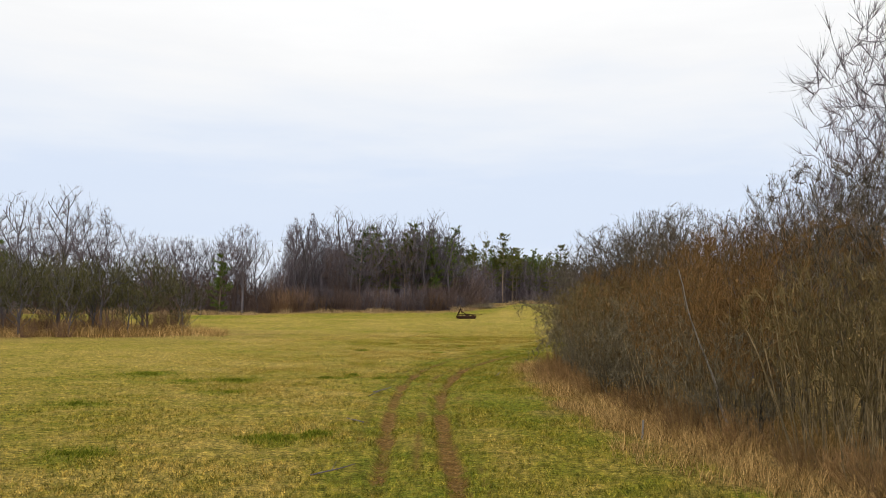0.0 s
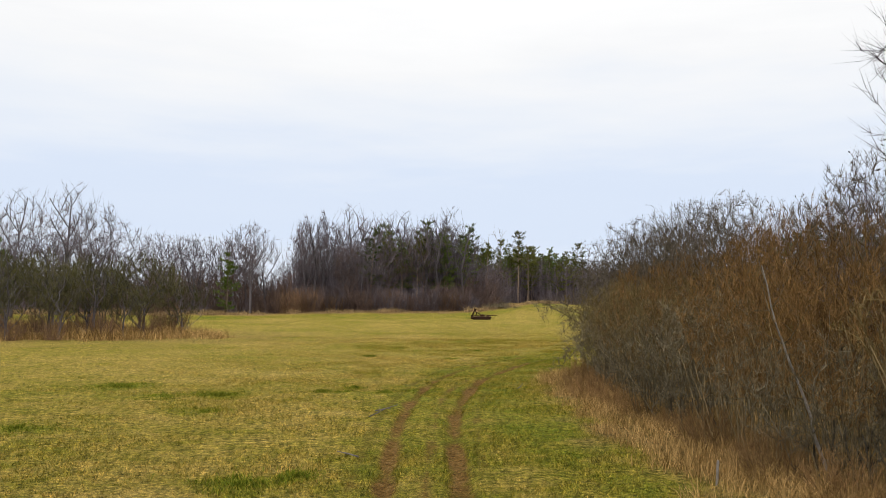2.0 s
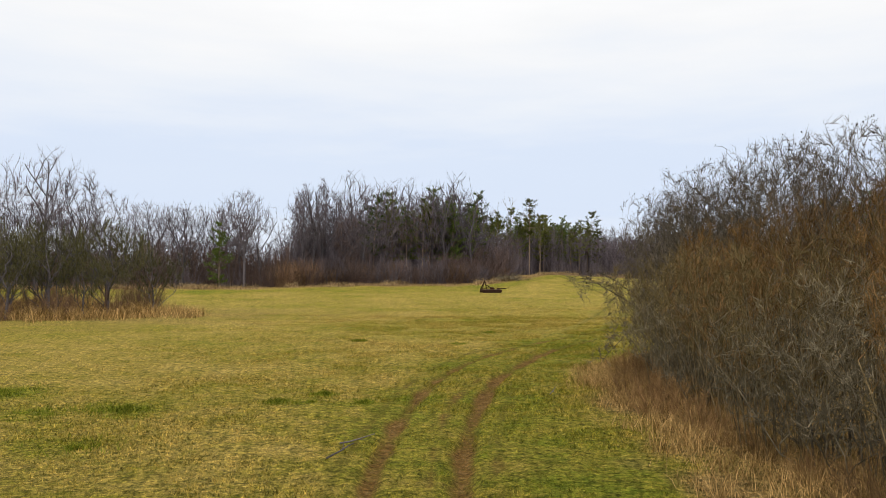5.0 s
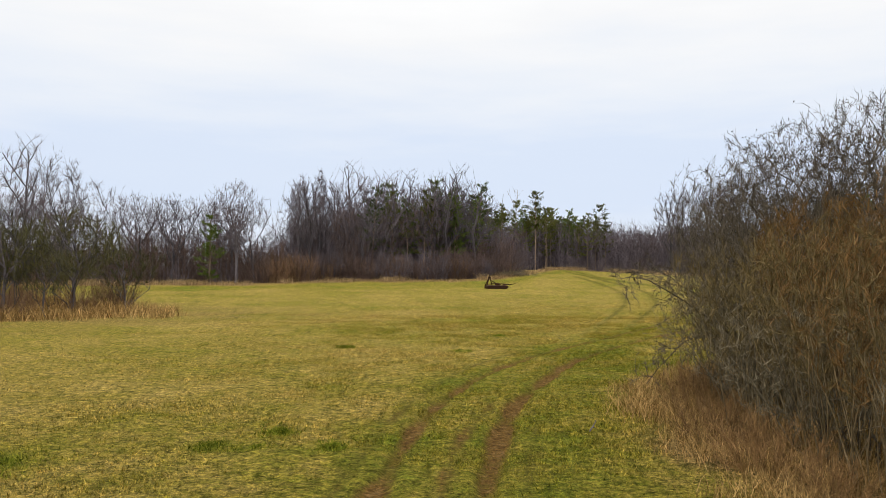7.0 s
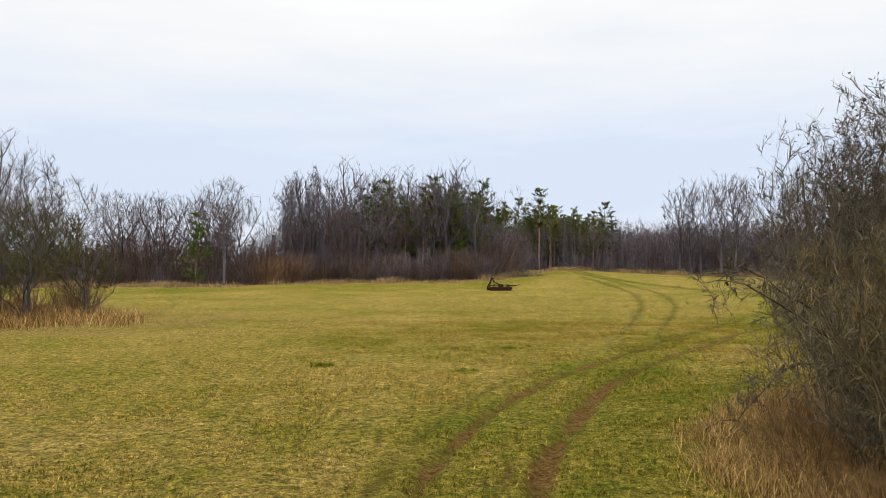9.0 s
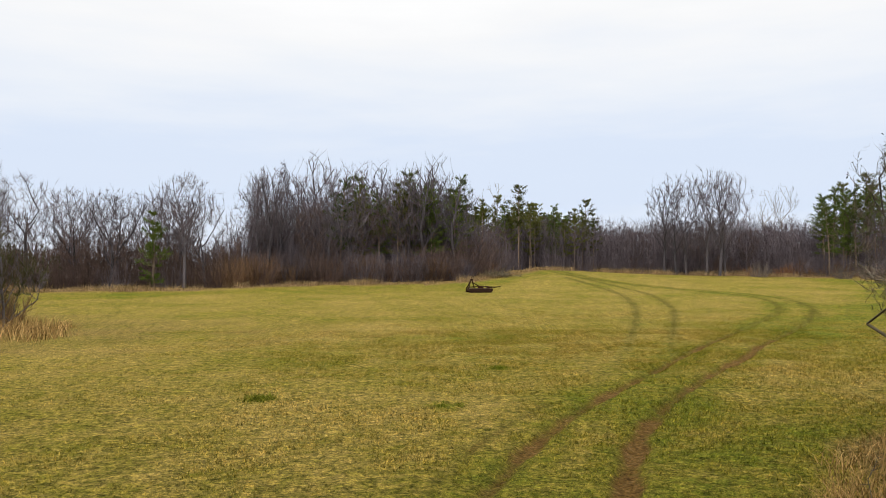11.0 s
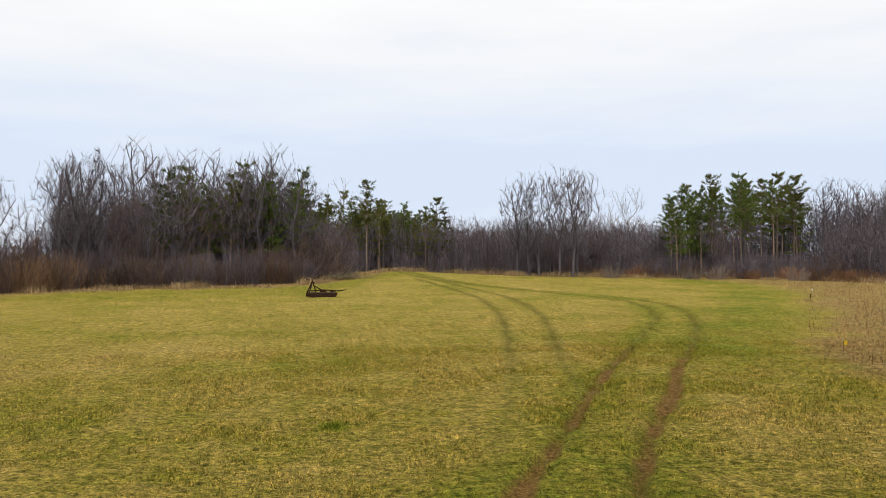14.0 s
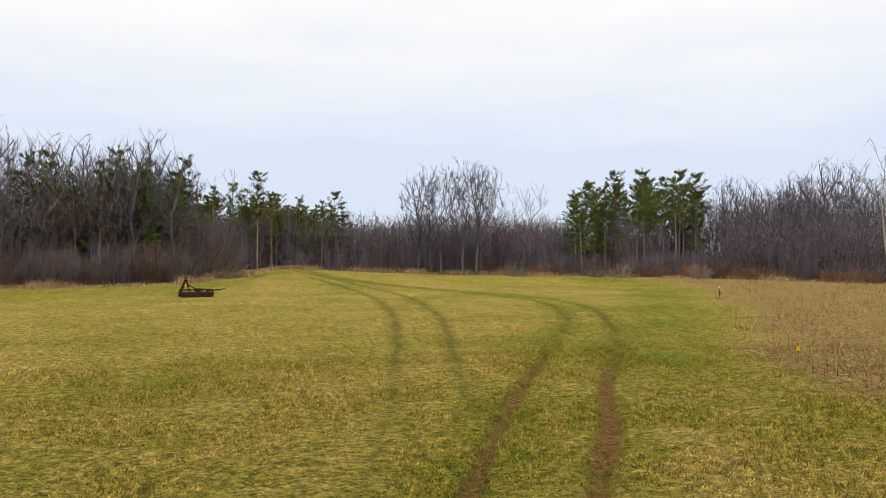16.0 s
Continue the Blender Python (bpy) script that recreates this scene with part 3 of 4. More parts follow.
def make_thicket_shrub(seed, tall, wide, stem_mat, fine, tips=0.0, stems=18, trunk=0.016, rise=0.5, clear=0.12, crooked=0.08, tangle=0.36, twigs=3800, n3=450, lean=0.0):
    """Leafless many-stemmed shrub: rising stems, crooked side branches and a dense mesh of kinked twigs; tips: dark withered leaves at the top."""
    rg = np.random.default_rng(seed)
    root = empty("thicket_shrub")
    g, st, br = Growth(), [], []

    def crown(n, lo, hi):
        b = in_ball(rg, n, lo, hi)
        z = tall * (clear + (1 - clear) * (b[:, 2] * 0.5 + 0.5))
        out = wide * (0.72 + 0.28 * np.clip(b[:, 2] + 0.6, 0, 1)) * (1 + 0.22 * np.sin(np.arctan2(b[:, 1], b[:, 0]) * 3 + seed))
        return np.column_stack([b[:, 0] * out + lean * z, b[:, 1] * out, z])

    for _ in range(stems):
        a, rad = rg.uniform(0, 2 * np.pi), wide * 0.42 * math.sqrt(rg.random())
        g.stem(rg, np.array([rad * math.cos(a), rad * math.sin(a), -0.05]), np.array([math.cos(a) * rad * 0.3 + lean, math.sin(a) * rad * 0.3, 1.0]),
               tall * rg.uniform(rise * 0.5, rise), trunk * rg.uniform(0.6, 1.15), trunk * 0.5, 5, crooked * 0.9, 0.02, st)
    g.reach(rg, crown(int(stems * 1.3) + 6, 0.35, 0.85), trunk * 0.6, trunk * 0.32, 4, crooked, 1.4, br)
    g.reach(rg, crown(130, 0.3, 0.95), trunk * 0.42, 0.0042, 3, crooked * 1.2, 1.1, br)
    first = g.reach(rg, crown(n3, 0.55, 1.02), 0.0052, 0.003, 2, crooked * 1.5, 0.9, br, True)
    j = rg.integers(g.n // 5, g.n, twigs)
    t = np.where(np.arange(twigs) % 3 == 0, rg.integers(first, g.n, twigs), j)
    base = g.along(rg, t)
    way = units(g.d[t] + rg.normal(0, tangle, (twigs, 3)) + np.array([0, 0, 0.6 - 0.6 * tangle]))
    tip = base + way * rg.uniform(0.07, 0.27, twigs)[:, None]
    stuff(tubes("stem", st, stem_mat, root))
    stuff(tubes("branch", br, fine, root))
    spines("twig", base, tip, rg.uniform(0.005, 0.0115, twigs), fine, root, rg, 0.2)
    if tips:
        top = tip[tip[:, 2] > tall * (0.80 - 0.12 * rg.random(twigs))]
        top = top[(rg.random(len(top)) < tips) & (top[:, 2] < tall * 1.0)]
        if len(top):
            stuff(leaf_mesh("withered_leaf", [p + rg.normal(0, 0.008, 3) for p in top for _ in range(2)], 0.045, M_DEADLEAF, root, rg))
    return root


def make_bare_tree(seed, tall, spread, trunk_r, clear=0.3, forks=5, twig_r=0.015, pale=False, mat_t=None, slim=False, n2=84, n3=230, twigs=3000, bend=0.05, vase=0.35):
    """Leafless broadleaved tree: trunk, rising limbs that curve upwards, branches and a haze of twigs in a rounded crown."""
    rg = np.random.default_rng(seed)
    root = empty("bare_tree")
    g, tr, lb = Growth(), [], []
    bark = M_PALEBARK if pale else M_BARK

    def crown(n, lo, hi):
        b = in_ball(rg, n, lo, hi)
        z = tall * (clear + (1 - clear) * (b[:, 2] * 0.5 + 0.5))
        out = spread * (1 - vase + vase * (b[:, 2] + 1)) * (1 + 0.2 * np.sin(np.arctan2(b[:, 1], b[:, 0]) * 2 + seed))
        if slim:
            out = spread * (1.15 - 0.75 * (b[:, 2] * 0.5 + 0.5))
        return np.column_stack([b[:, 0] * out, b[:, 1] * out, z])

    g.stem(rg, np.array([0, 0, -0.1]), np.array([rg.normal(0, 0.05), rg.normal(0, 0.05), 1.0]), tall * (0.9 if slim else clear + 0.16), trunk_r, trunk_r * (0.2 if slim else 0.62), 9 if slim else 5, 0.03, 0.03, tr)
    if not slim:
        g.reach(rg, crown(forks, 0.55, 0.85) * np.array([0.75, 0.75, 1.0]) + np.array([0, 0, tall * 0.08]), trunk_r * 0.6, trunk_r * 0.2, 6, bend, 2.6, tr)
    g.reach(rg, crown(n2, 0.35, 0.95), trunk_r * 0.42, twig_r * 1.1, 3, bend * 1.2, 1.6 if slim else 1.3, lb)
    g.reach(rg, crown(n3, 0.55, 1.0), twig_r * 1.2, twig_r * 0.7, 1 if twig_r > 0.01 else 2, bend * 1.5, 0.8, lb, True)
    t = rg.integers(g.n // 4, g.n, twigs)
    base = g.along(rg, t)
    way = units(g.d[t] + rg.normal(0, 0.33, (twigs, 3)) + np.array([0, 0, 0.45]))
    tip = base + way * (rg.uniform(0.3, 0.9, twigs) * (0.45 + 0.045 * tall))[:, None]
    tubes("trunk", tr, bark, root, 5)
    stuff(tubes("limb", lb, bark, root, 3))
    spines("crown", base, tip, twig_r * rg.uniform(1.1, 2.1, twigs), mat_t or (M_PALEBARK if pale else M_TWIG), root, rg)
    return root


def make_brush(seed, tall, wide, stems, mat, twig_r=0.012, twigs=1500, kink=0.0):
    """Low dense brush in a rounded dome of fine upward twigs."""
    rg = np.random.default_rng(seed)
    root = empty("bare_bush")
    g, st = Growth(), []
    for _ in range(stems):
        a, f = rg.uniform(0, 2 * np.pi), math.sqrt(rg.random())
        base = np.array([math.cos(a) * f * wide * 0.3, math.sin(a) * f * wide * 0.3, -0.1])
        h = tall * math.sqrt(1.0 - 0.65 * f * f) * rg.uniform(0.72, 0.95)
        g.stem(rg, base, np.array([math.cos(a) * f * wide * 0.28, math.sin(a) * f * wide * 0.28, h]), h, twig_r * 1.6, twig_r * 0.6, 4, 0.10, 0.02, st)
    t = rg.integers(0, g.n, twigs)
    base = g.along(rg, t)
    way = units(g.d[t] + rg.normal(0, 0.5, (twigs, 3)) + np.array([0, 0, 0.2]))
    tip = base + way * (rg.uniform(0.12, 0.36, twigs) * tall)[:, None]
    stuff(tubes("stem", st, mat, root))
    spines("twig", base, tip, twig_r * rg.uniform(0.9, 1.8, twigs), mat, root, rg, kink)
    return root


def make_pine(seed, tall, bare, needle, spread=2.7, whorl=0.62, sprays=26):
    """Pine: straight trunk, bare below, whorls of upswept boughs with tufts of needles."""
    rg = np.random.default_rng(seed)
    root = empty("pine_tree")
    tr, lb = [], []
    g = Growth()
    g.stem(rg, np.array([0, 0, -0.1]), np.array([rg.normal(0, 0.02), rg.normal(0, 0.02), 1.0]), tall, 0.15, 0.02, 14, 0.012, 0.03, tr)
    base, tip = [], []
    z = tall * bare
    while z < tall * 0.985:
        u = (z / tall - bare) / (1 - bare)
        p = np.array([np.interp(z, g.p[:g.n, 2], g.p[:g.n, 0]), np.interp(z, g.p[:g.n, 2], g.p[:g.n, 1]), z])
        full = spread * (0.16 + 0.84 * (1 - u ** 1.7) ** 0.7) * min(1.0, 0.6 + 1.6 * u)
        for _ in range(rg.integers(3, 6)):
            a = rg.uniform(0, 2 * np.pi)
            w = np.array([math.cos(a), math.sin(a), rg.uniform(-0.1, 0.35) + 0.55 * u])
            length = full * rg.choice([0.4, 0.7, 0.95, 1.2]) * rg.uniform(0.85, 1.15)
            pts = shoot(rg, p, w, length, 0.03, 0.01, 3, 0.12, 0.05, lb)
            for j, (bp, bd, _) in enumerate(pts):
                if j == 0 and length > 1.2:
                    continue
                n = int(sprays * (0.4, 0.8, 1.7)[j])
                c = bp - bd * (length / 3 * rg.random(n))[:, None] + rg.normal(0, 0.07 * length, (n, 3)) * np.array([1, 1, 0.35])
                way = units(rg.normal(0, 0.75, (n, 3)) + bd * 0.7 + np.array([0, 0, 0.55]))
                base.append(c)
                tip.append(c + way * rg.uniform(0.22, 0.5, n)[:, None])
        z += whorl * rg.choice([0.5, 0.8, 1.0, 1.7])
    n = 20
    c = np.column_stack([np.full(n, g.p[g.n - 1, 0]), np.full(n, g.p[g.n - 1, 1]), tall * rg.uniform(0.94, 1.0, n)])
    base.append(c)
    tip.append(c + units(rg.normal(0, 0.6, (n, 3)) + np.array([0, 0, 0.9])) * 0.4)
    base, tip = np.vstack(base), np.vstack(tip)
    for f in np.linspace(bare * 0.45, bare, 7):
        a = rg.uniform(0, 6.28)
        shoot(rg, np.array([0, 0, tall * f]), np.array([math.cos(a), math.sin(a), 0.1]), rg.uniform(0.4, 1.1), 0.02, 0.008, 2, 0.1, 0.0, lb)
    tubes("trunk", tr, M_PINEBARK, root, 6)
    stuff(tubes("limb", lb, M_PINEBARK, root, 3))
    spines("crown", base, tip, rg.uniform(0.045, 0.09, len(base)), needle, root, rg)
    return root


def on_ground(x, y, turn=0.0, size=1.0, lean=(0.0, 0.0)):
    return Matrix.Translation((x, y, float(height(x, y)))) @ Euler((lean[0], lean[1], turn)).to_matrix().to_4x4() @ Matrix.Scale(size, 4)


def plant(master, used, m):
    """The first of a kind is put in its place; later ones are copies."""
    if master not in used:
        used.add(master)
        master.matrix_basis = m
        return master
    ob = copy_thing(master, m)
    ob.matrix_basis = m
    return ob


used = set()
pick = random.Random(4)

# thicket beside the track
SHRUBS = [make_thicket_shrub(101, 3.6, 1.5, M_PALESTEM, M_RUSTSTEM, stems=24, rise=0.8, clear=0.22), make_thicket_shrub(102, 3.0, 1.5, M_GREYSTEM, M_GREYSTEM, crooked=0.24, tangle=0.6),
          make_thicket_shrub(103, 3.8, 1.5, M_STEM, M_RUSTSTEM, 0.03), make_thicket_shrub(104, 3.5, 1.6, M_PALESTEM, M_STEM, stems=30, rise=0.85, clear=0.26),
          make_thicket_shrub(105, 4.5, 1.5, M_GREYSTEM, M_DUSKSTEM, 0.16, stems=9, trunk=0.024, clear=0.2, twigs=6000, n3=700),
          make_thicket_shrub(106, 4.9, 1.9, M_GREYSTEM, M_DUSKSTEM, 0.16, stems=5, trunk=0.05, clear=0.18, crooked=0.15, tangle=0.42, twigs=8500, n3=950)]
SHRUB_LABEL = ["rusty brown leafless shrub in a dense thicket", "grey leafless shrub with crooked lichened twigs", "tall rusty leafless shrub in a dense thicket",
               "olive-brown leafless shrub over dry grass", "grey leafless shrub with dark withered leaves on top", "round-crowned grey shrub with dark withered leaves on top"]
for master, label in zip(SHRUBS, SHRUB_LABEL):
    tagged(master, label, "shrub", "thicket beside the track")
BRIAR = make_brush(111, 1.0, 1.9, 60, M_BRIAR, 0.004, 2200, 0.12)
tagged(BRIAR, "low rusty brambles at the foot of the thicket", "brambles", "brambles along the thicket")
y = 5.6
while y < 27.5:
    for row in range(3):
        x = float(brush_edge(y)) + (1.35, 2.9, 4.6)[row] + pick.uniform(-0.25, 0.25)
        yy = y + pick.uniform(-0.4, 0.4) + row * 0.5
        k = pick.choice([(0, 3, 1, 3), (0, 2, 3, 0, 4), (4, 4, 5, 2)][row])
        size = (0.82, 1.0, 1.17)[row] * pick.uniform(0.92, 1.08) * (1.0 + 0.06 * math.cos((yy - 14) / 5.0))
        plant(SHRUBS[k], used, on_ground(x, yy, pick.uniform(0, 6.28), size))
    y += 1.6
for x, y, k, size in ((6.3, 28.0, 5, 1.02), (6.1, 29.0, 5, 0.9), (5.6, 28.2, 4, 0.85), (7.9, 28.4, 5, 1.14), (7.2, 30.0, 5, 0.82), (5.3, 27.0, 3, 0.82), (9.2, 30.6, 5, 0.95), (8.1, 33.3, 5, 0.97), (9.6, 33.8, 4, 1.0), (10.8, 31.0, 4, 1.0), (12.2, 30.0, 2, 1.2), (6.0, 25.6, 0, 1.0)):
    plant(SHRUBS[k], used, on_ground(x, y, pick.uniform(0, 6.28), size))
y = 6.0
while y < 30:
    plant(BRIAR, used, on_ground(float(brush_edge(y)) + 0.75 + pick.uniform(-0.25, 0.3), y, pick.uniform(0, 6.28), pick.uniform(0.4, 0.85)))
    y += pick.uniform(0.8, 1.3)

ARCHING = make_thicket_shrub(137, 2.3, 1.6, M_DUSKSTEM, M_GREYSTEM, 0.02, stems=9, trunk=0.026, clear=0.05, crooked=0.24, tangle=0.55, lean=-0.3)
tagged(ARCHING, "grey crooked leafless shrub over dry grass", "shrub", "thicket beside the track")
for x, y, turn, size in ((5.5, 26.6, 0.1, 0.95), (6.8, 28.9, -0.5, 0.95), (5.2, 23.4, 0.2, 0.9), (5.1, 19.4, 0.3, 0.9), (5.7, 14.0, -0.2, 0.9)):
    plant(ARCHING, used, on_ground(x, y, turn, size))


def make_reaching_shrub(seed, limbs):
    """Shrub with long crooked limbs that reach out over the grass; bunches of withered leaves hang from their ends."""
    rg = np.random.default_rng(seed)
    root = empty("reaching_shrub")
    bases, tips, leaves = [], [], []
    for line, r, hang in limbs:
        p = curve_points([*line], 0.16)
        p = p + rg.normal(0, 0.008, p.shape)
        n = len(p) - 1
        rad = np.linspace(r, 0.006, n + 1)
        tubes("limb", np.column_stack([p[:-1], p[1:], rad[:-1], rad[1:]]), M_DUSKSTEM, root, 5)
        g, sub = Growth(), []
        for k in range(n):
            g.add(p[k], unit(p[k + 1] - p[k]), rad[k], 0.15)
        k = rg.integers(n // 3, n, 90)
        goal = p[k] + units(rg.normal(0, 1, (90, 3)) + np.array([-0.5, 0, 0.5])) * rg.uniform(0.15, 0.6, 90)[:, None]
        g.reach(rg, goal, 0.009, 0.004, 3, 0.2, 0.3, sub)
        stuff(tubes("branch", sub, M_DUSKSTEM, root))
        t = rg.integers(n, g.n, 900)
        b = g.along(rg, t)
        bases.append(b)
        tips.append(b + units(g.d[t] + rg.normal(0, 0.55, (900, 3))) * rg.uniform(0.06, 0.22, 900)[:, None])
        if hang:
            leaves += [p[-1] + rg.normal(0, 1, 3) * np.array([0.12, 0.12, 0.14]) + np.array([0, 0, -0.1]) for _ in range(hang)]
    spines("twig", np.vstack(bases), np.vstack(tips), 0.007, M_DUSKSTEM, root, rg, 0.2)
    stuff(leaf_mesh("withered_leaf", leaves, 0.06, M_DEADLEAF, root, rg))
    return root


reaching = make_reaching_shrub(141, (
    (((0, 0, 0), (-0.5, -0.1, 1.1), (-1.5, -0.4, 1.8), (-2.3, -0.65, 2.2), (-2.8, -0.8, 2.15)), 0.03, 18),
    (((0.1, 0.2, 0), (-0.3, 0.4, 1.3), (-1.2, 0.5, 2.0), (-2.1, 0.3, 2.5)), 0.03, 0),
    (((0, 0.3, 0), (-0.2, 0.8, 0.9), (-0.9, 1.0, 1.1), (-1.5, 0.9, 0.65), (-1.9, 0.9, 0.12)), 0.022, 0),
    (((0.2, 0, 0), (0.1, -0.3, 1.4), (-0.6, -0.9, 2.3), (-1.0, -1.2, 3.0)), 0.03, 0)))
reaching.matrix_basis = on_ground(5.6, 27.05)
tagged(reaching, "dark crooked shrub with limbs reaching over the grass", "shrub", "thicket beside the track")


def make_sapling(seed, line, r):
    """Pale slanting young tree standing in the thicket."""
    rg = np.random.default_rng(seed)
    root = empty("pale_sapling")
    p = curve_points([*line], 0.25)
    p = p + rg.normal(0, 0.012, p.shape)
    n = len(p) - 1
    rad = np.linspace(r, 0.007, n + 1)
    tubes("trunk", np.column_stack([p[:-1], p[1:], rad[:-1], rad[1:]]), M_PALEBARK, root, 6)
    g, sub = Growth(), []
    for k in range(n):
        g.add(p[k], unit(p[k + 1] - p[k]), rad[k], 0.25)
    k = rg.integers(n // 3, n, 30)
    goal = p[k] + units(rg.normal(0, 1, (30, 3)) + np.array([0, 0, 1.0])) * rg.uniform(0.3, 0.9, 30)[:, None]
    g.reach(rg, goal, 0.009, 0.004, 3, 0.1, 0.8, sub)
    stuff(tubes("branch", sub, M_GREYSTEM, root))
    return root


sapling = make_sapling(151, ((0, 0, -0.1), (-0.35, 0, 1.1), (-0.75, -0.1, 2.1), (-1.0, -0.1, 3.2)), 0.026)
sapling.matrix_basis = on_ground(5.35, 13.9)
tagged(sapling, "slanting pale-barked sapling among the thicket's shrubs", "sapling")

# ---- far woods ----
TREES = [make_bare_tree(201, 12.0, 3.1, 0.2, forks=6), make_bare_tree(202, 13.5, 2.9, 0.22, clear=0.28, forks=7), make_bare_tree(203, 11.0, 3.7, 0.2, clear=0.2, forks=8, bend=0.07),
         make_bare_tree(204, 14.0, 1.5, 0.14, clear=0.3, slim=True), make_bare_tree(205, 10.0, 2.6, 0.15, mat_t=M_PLUM, clear=0.2, forks=6), make_bare_tree(206, 12.5, 3.0, 0.18, clear=0.2, forks=8),
         make_bare_tree(207, 11.0, 1.9, 0.10, pale=True, clear=0.42, forks=3, n2=24, n3=60, twigs=260, vase=0.5)]
TREE_LABEL = ["leafless grey-barked tree at the edge of the woods", "tall leafless tree with rising limbs in the woods", "broad leafless tree at the woods' edge",
              "slim tall leafless tree in the woods", "leafless plum-brown tree in the woods", "many-limbed leafless tree in the woods", "slender pale-barked leafless tree above the woods"]
for master, label in zip(TREES, TREE_LABEL):
    tagged(master, label, "tree", "woods round the field")
BUSHES = [make_brush(301, 3.2, 4.2, 34, M_PLUM), make_brush(302, 2.8, 4.0, 30, M_TWIG), make_brush(303, 1.7, 3.0, 30, M_REDBRUSH), make_brush(304, 2.4, 3.4, 30, M_PALEBRUSH), make_brush(305, 3.0, 3.6, 34, M_BROWNBRUSH, twigs=1800)]
BUSH_LABEL = ["plum-brown leafless bush at the foot of the woods", "grey-brown leafless bush at the foot of the woods", "rusty red leafless bush at the foot of the woods", "pale grey leafless bush at the foot of the woods", "rounded brown leafless bush at the foot of the woods"]
for master, label in zip(BUSHES, BUSH_LABEL):
    tagged(master, label, "bush", "brush at the foot of the woods")
PINES = [make_pine(401, 14.5, 0.46, M_NEEDLE), make_pine(402, 15.5, 0.52, M_NEEDLE_OLIVE), make_pine(403, 13.0, 0.3, M_NEEDLE), make_pine(404, 12.5, 0.28, M_NEEDLE_OLIVE, 2.4)]
PINE_LABEL = ["dark green pine with a tall bare trunk", "olive-green pine with a tall bare trunk", "dark green pine in the woods", "olive-green pine in the woods"]
for master, label in zip(PINES, PINE_LABEL):
    tagged(master, label, "pine", "pines in the woods")


def tree(k, x, y, size=1.0):
    return plant(TREES[k], used, on_ground(x, y, pick.uniform(0, 6.28), size, (pick.gauss(0, 0.03), pick.gauss(0, 0.03))))


def bush(k, x, y, size=1.0):
    return plant(BUSHES[k], used, on_ground(x, y, pick.uniform(0, 6.28), size))


def pine(k, x, y, size=1.0):
    return plant(PINES[k], used, on_ground(x, y, pick.uniform(0, 6.28), size))


def woods_fill(name, label, n, xr, yf, tall, mat, seed, r=0.035, twigs=26):
    """Crowded far stems with rising side twigs, too many to count."""
    rg = np.random.default_rng(seed)
    x = rg.uniform(*xr, n)
    y = yf(x, rg)
    z = height(x, y)
    h = tall(x, y) * rg.uniform(0.55, 1.08, n)
    d = units(rg.normal(0, 0.07, (n, 3)) + np.array([0, 0, 1.0]))
    p = np.column_stack([x, y, z - 0.1])
    ok = h > 0.5
    p, d, h = p[ok], d[ok], h[ok]
    n = len(h)
    rr = r * rg.uniform(0.5, 1.1, n)
    ob = tubes(name, np.column_stack([p, p + d * h[:, None], rr, np.zeros(n)]), mat, None)
    i = np.repeat(np.arange(n), twigs)
    f = rg.uniform(0.12, 0.97, len(i))
    base = p[i] + d[i] * (h[i] * f)[:, None]
    way = units(d[i] * 0.75 + rg.normal(0, 0.5, (len(i), 3)))
    tip = base + way * (rg.uniform(0.10, 0.26, len(i)) * h[i])[:, None]
    spines("twig", base, tip, r * rg.uniform(0.8, 1.9, len(i)), mat, ob, rg)
    return tagged(ob, label, "woods", kind="stuff")


# landmark trees
tree(3, -16.9, 116, 0.98)
tree(3, -18.5, 115, 0.92)
tree(3, -19.9, 117, 0.86)
tree(1, 0.6, 111, 1.02)
tree(1, -11.2, 108, 1.04)
tree(6, 8.9, 125, 1.08)
for dx, dy, sz in ((0, 0, 1.06), (-3.4, 1, 1.0), (2.8, 1.5, 1.04), (-1.5, 3, 0.96), (1.2, -1, 0.94), (-4.6, 2, 0.84)):
    tree(pick.choice([1, 5]), 33.8 + dx, 117 + dy, sz)
tree(6, 50.5, 138, 1.18)
tree(6, 53.5, 139, 1.25)
tree(1, -38.5, 84, 1.02)
tree(5, -35.5, 86, 0.98)
tree(1, -41, 80, 0.92)
tree(6, 60.5, 84.5, 1.2)
tree(6, 62.5, 82.5, 1.12)

# open row of trees on the west side
x = -95.0
while x < -19:
    tree(pick.choice([0, 2, 2, 5, 0, 4]), x, float(woods_edge(x)) + pick.uniform(1.5, 11), pick.uniform(0.74, 0.9))
    x += pick.uniform(0.95, 1.6) if x > -55 else 4.5
x = -80.0
while x < -17:
    bush(pick.choice([0, 1, 1]), x, float(woods_edge(x)) + pick.uniform(1.0, 5), pick.uniform(0.6, 1.0))
    x += pick.uniform(1.4, 2.3) if x > -55 else 4

# dense grove in the middle
for _ in range(54):
    x = pick.uniform(-19, 9)
    y = float(woods_edge(x)) + 2.5 + 20 * pick.random() ** 1.2
    tree(pick.choice([0, 1, 2, 4, 4, 5]), x, y, pick.uniform(0.78, 1.0) * (0.9 if x < -13 else 0.64 if x > 4 else 1.0))
for _ in range(46):
    x = pick.uniform(-19, 7.5)
    bush(pick.choice([0, 0, 0, 1, 2]), x, float(woods_edge(x)) + 1.5 + 6 * pick.random() ** 1.5, pick.choice([0.7, 0.9, 1.1, 1.35, 1.6]))
for _ in range(34):
    x = pick.uniform(-19.5, 6.5)
    bush(pick.choice([0, 0, 4, 4, 1]), x, float(woods_edge(x)) + pick.uniform(0.6, 2.2), pick.uniform(0.75, 1.3))
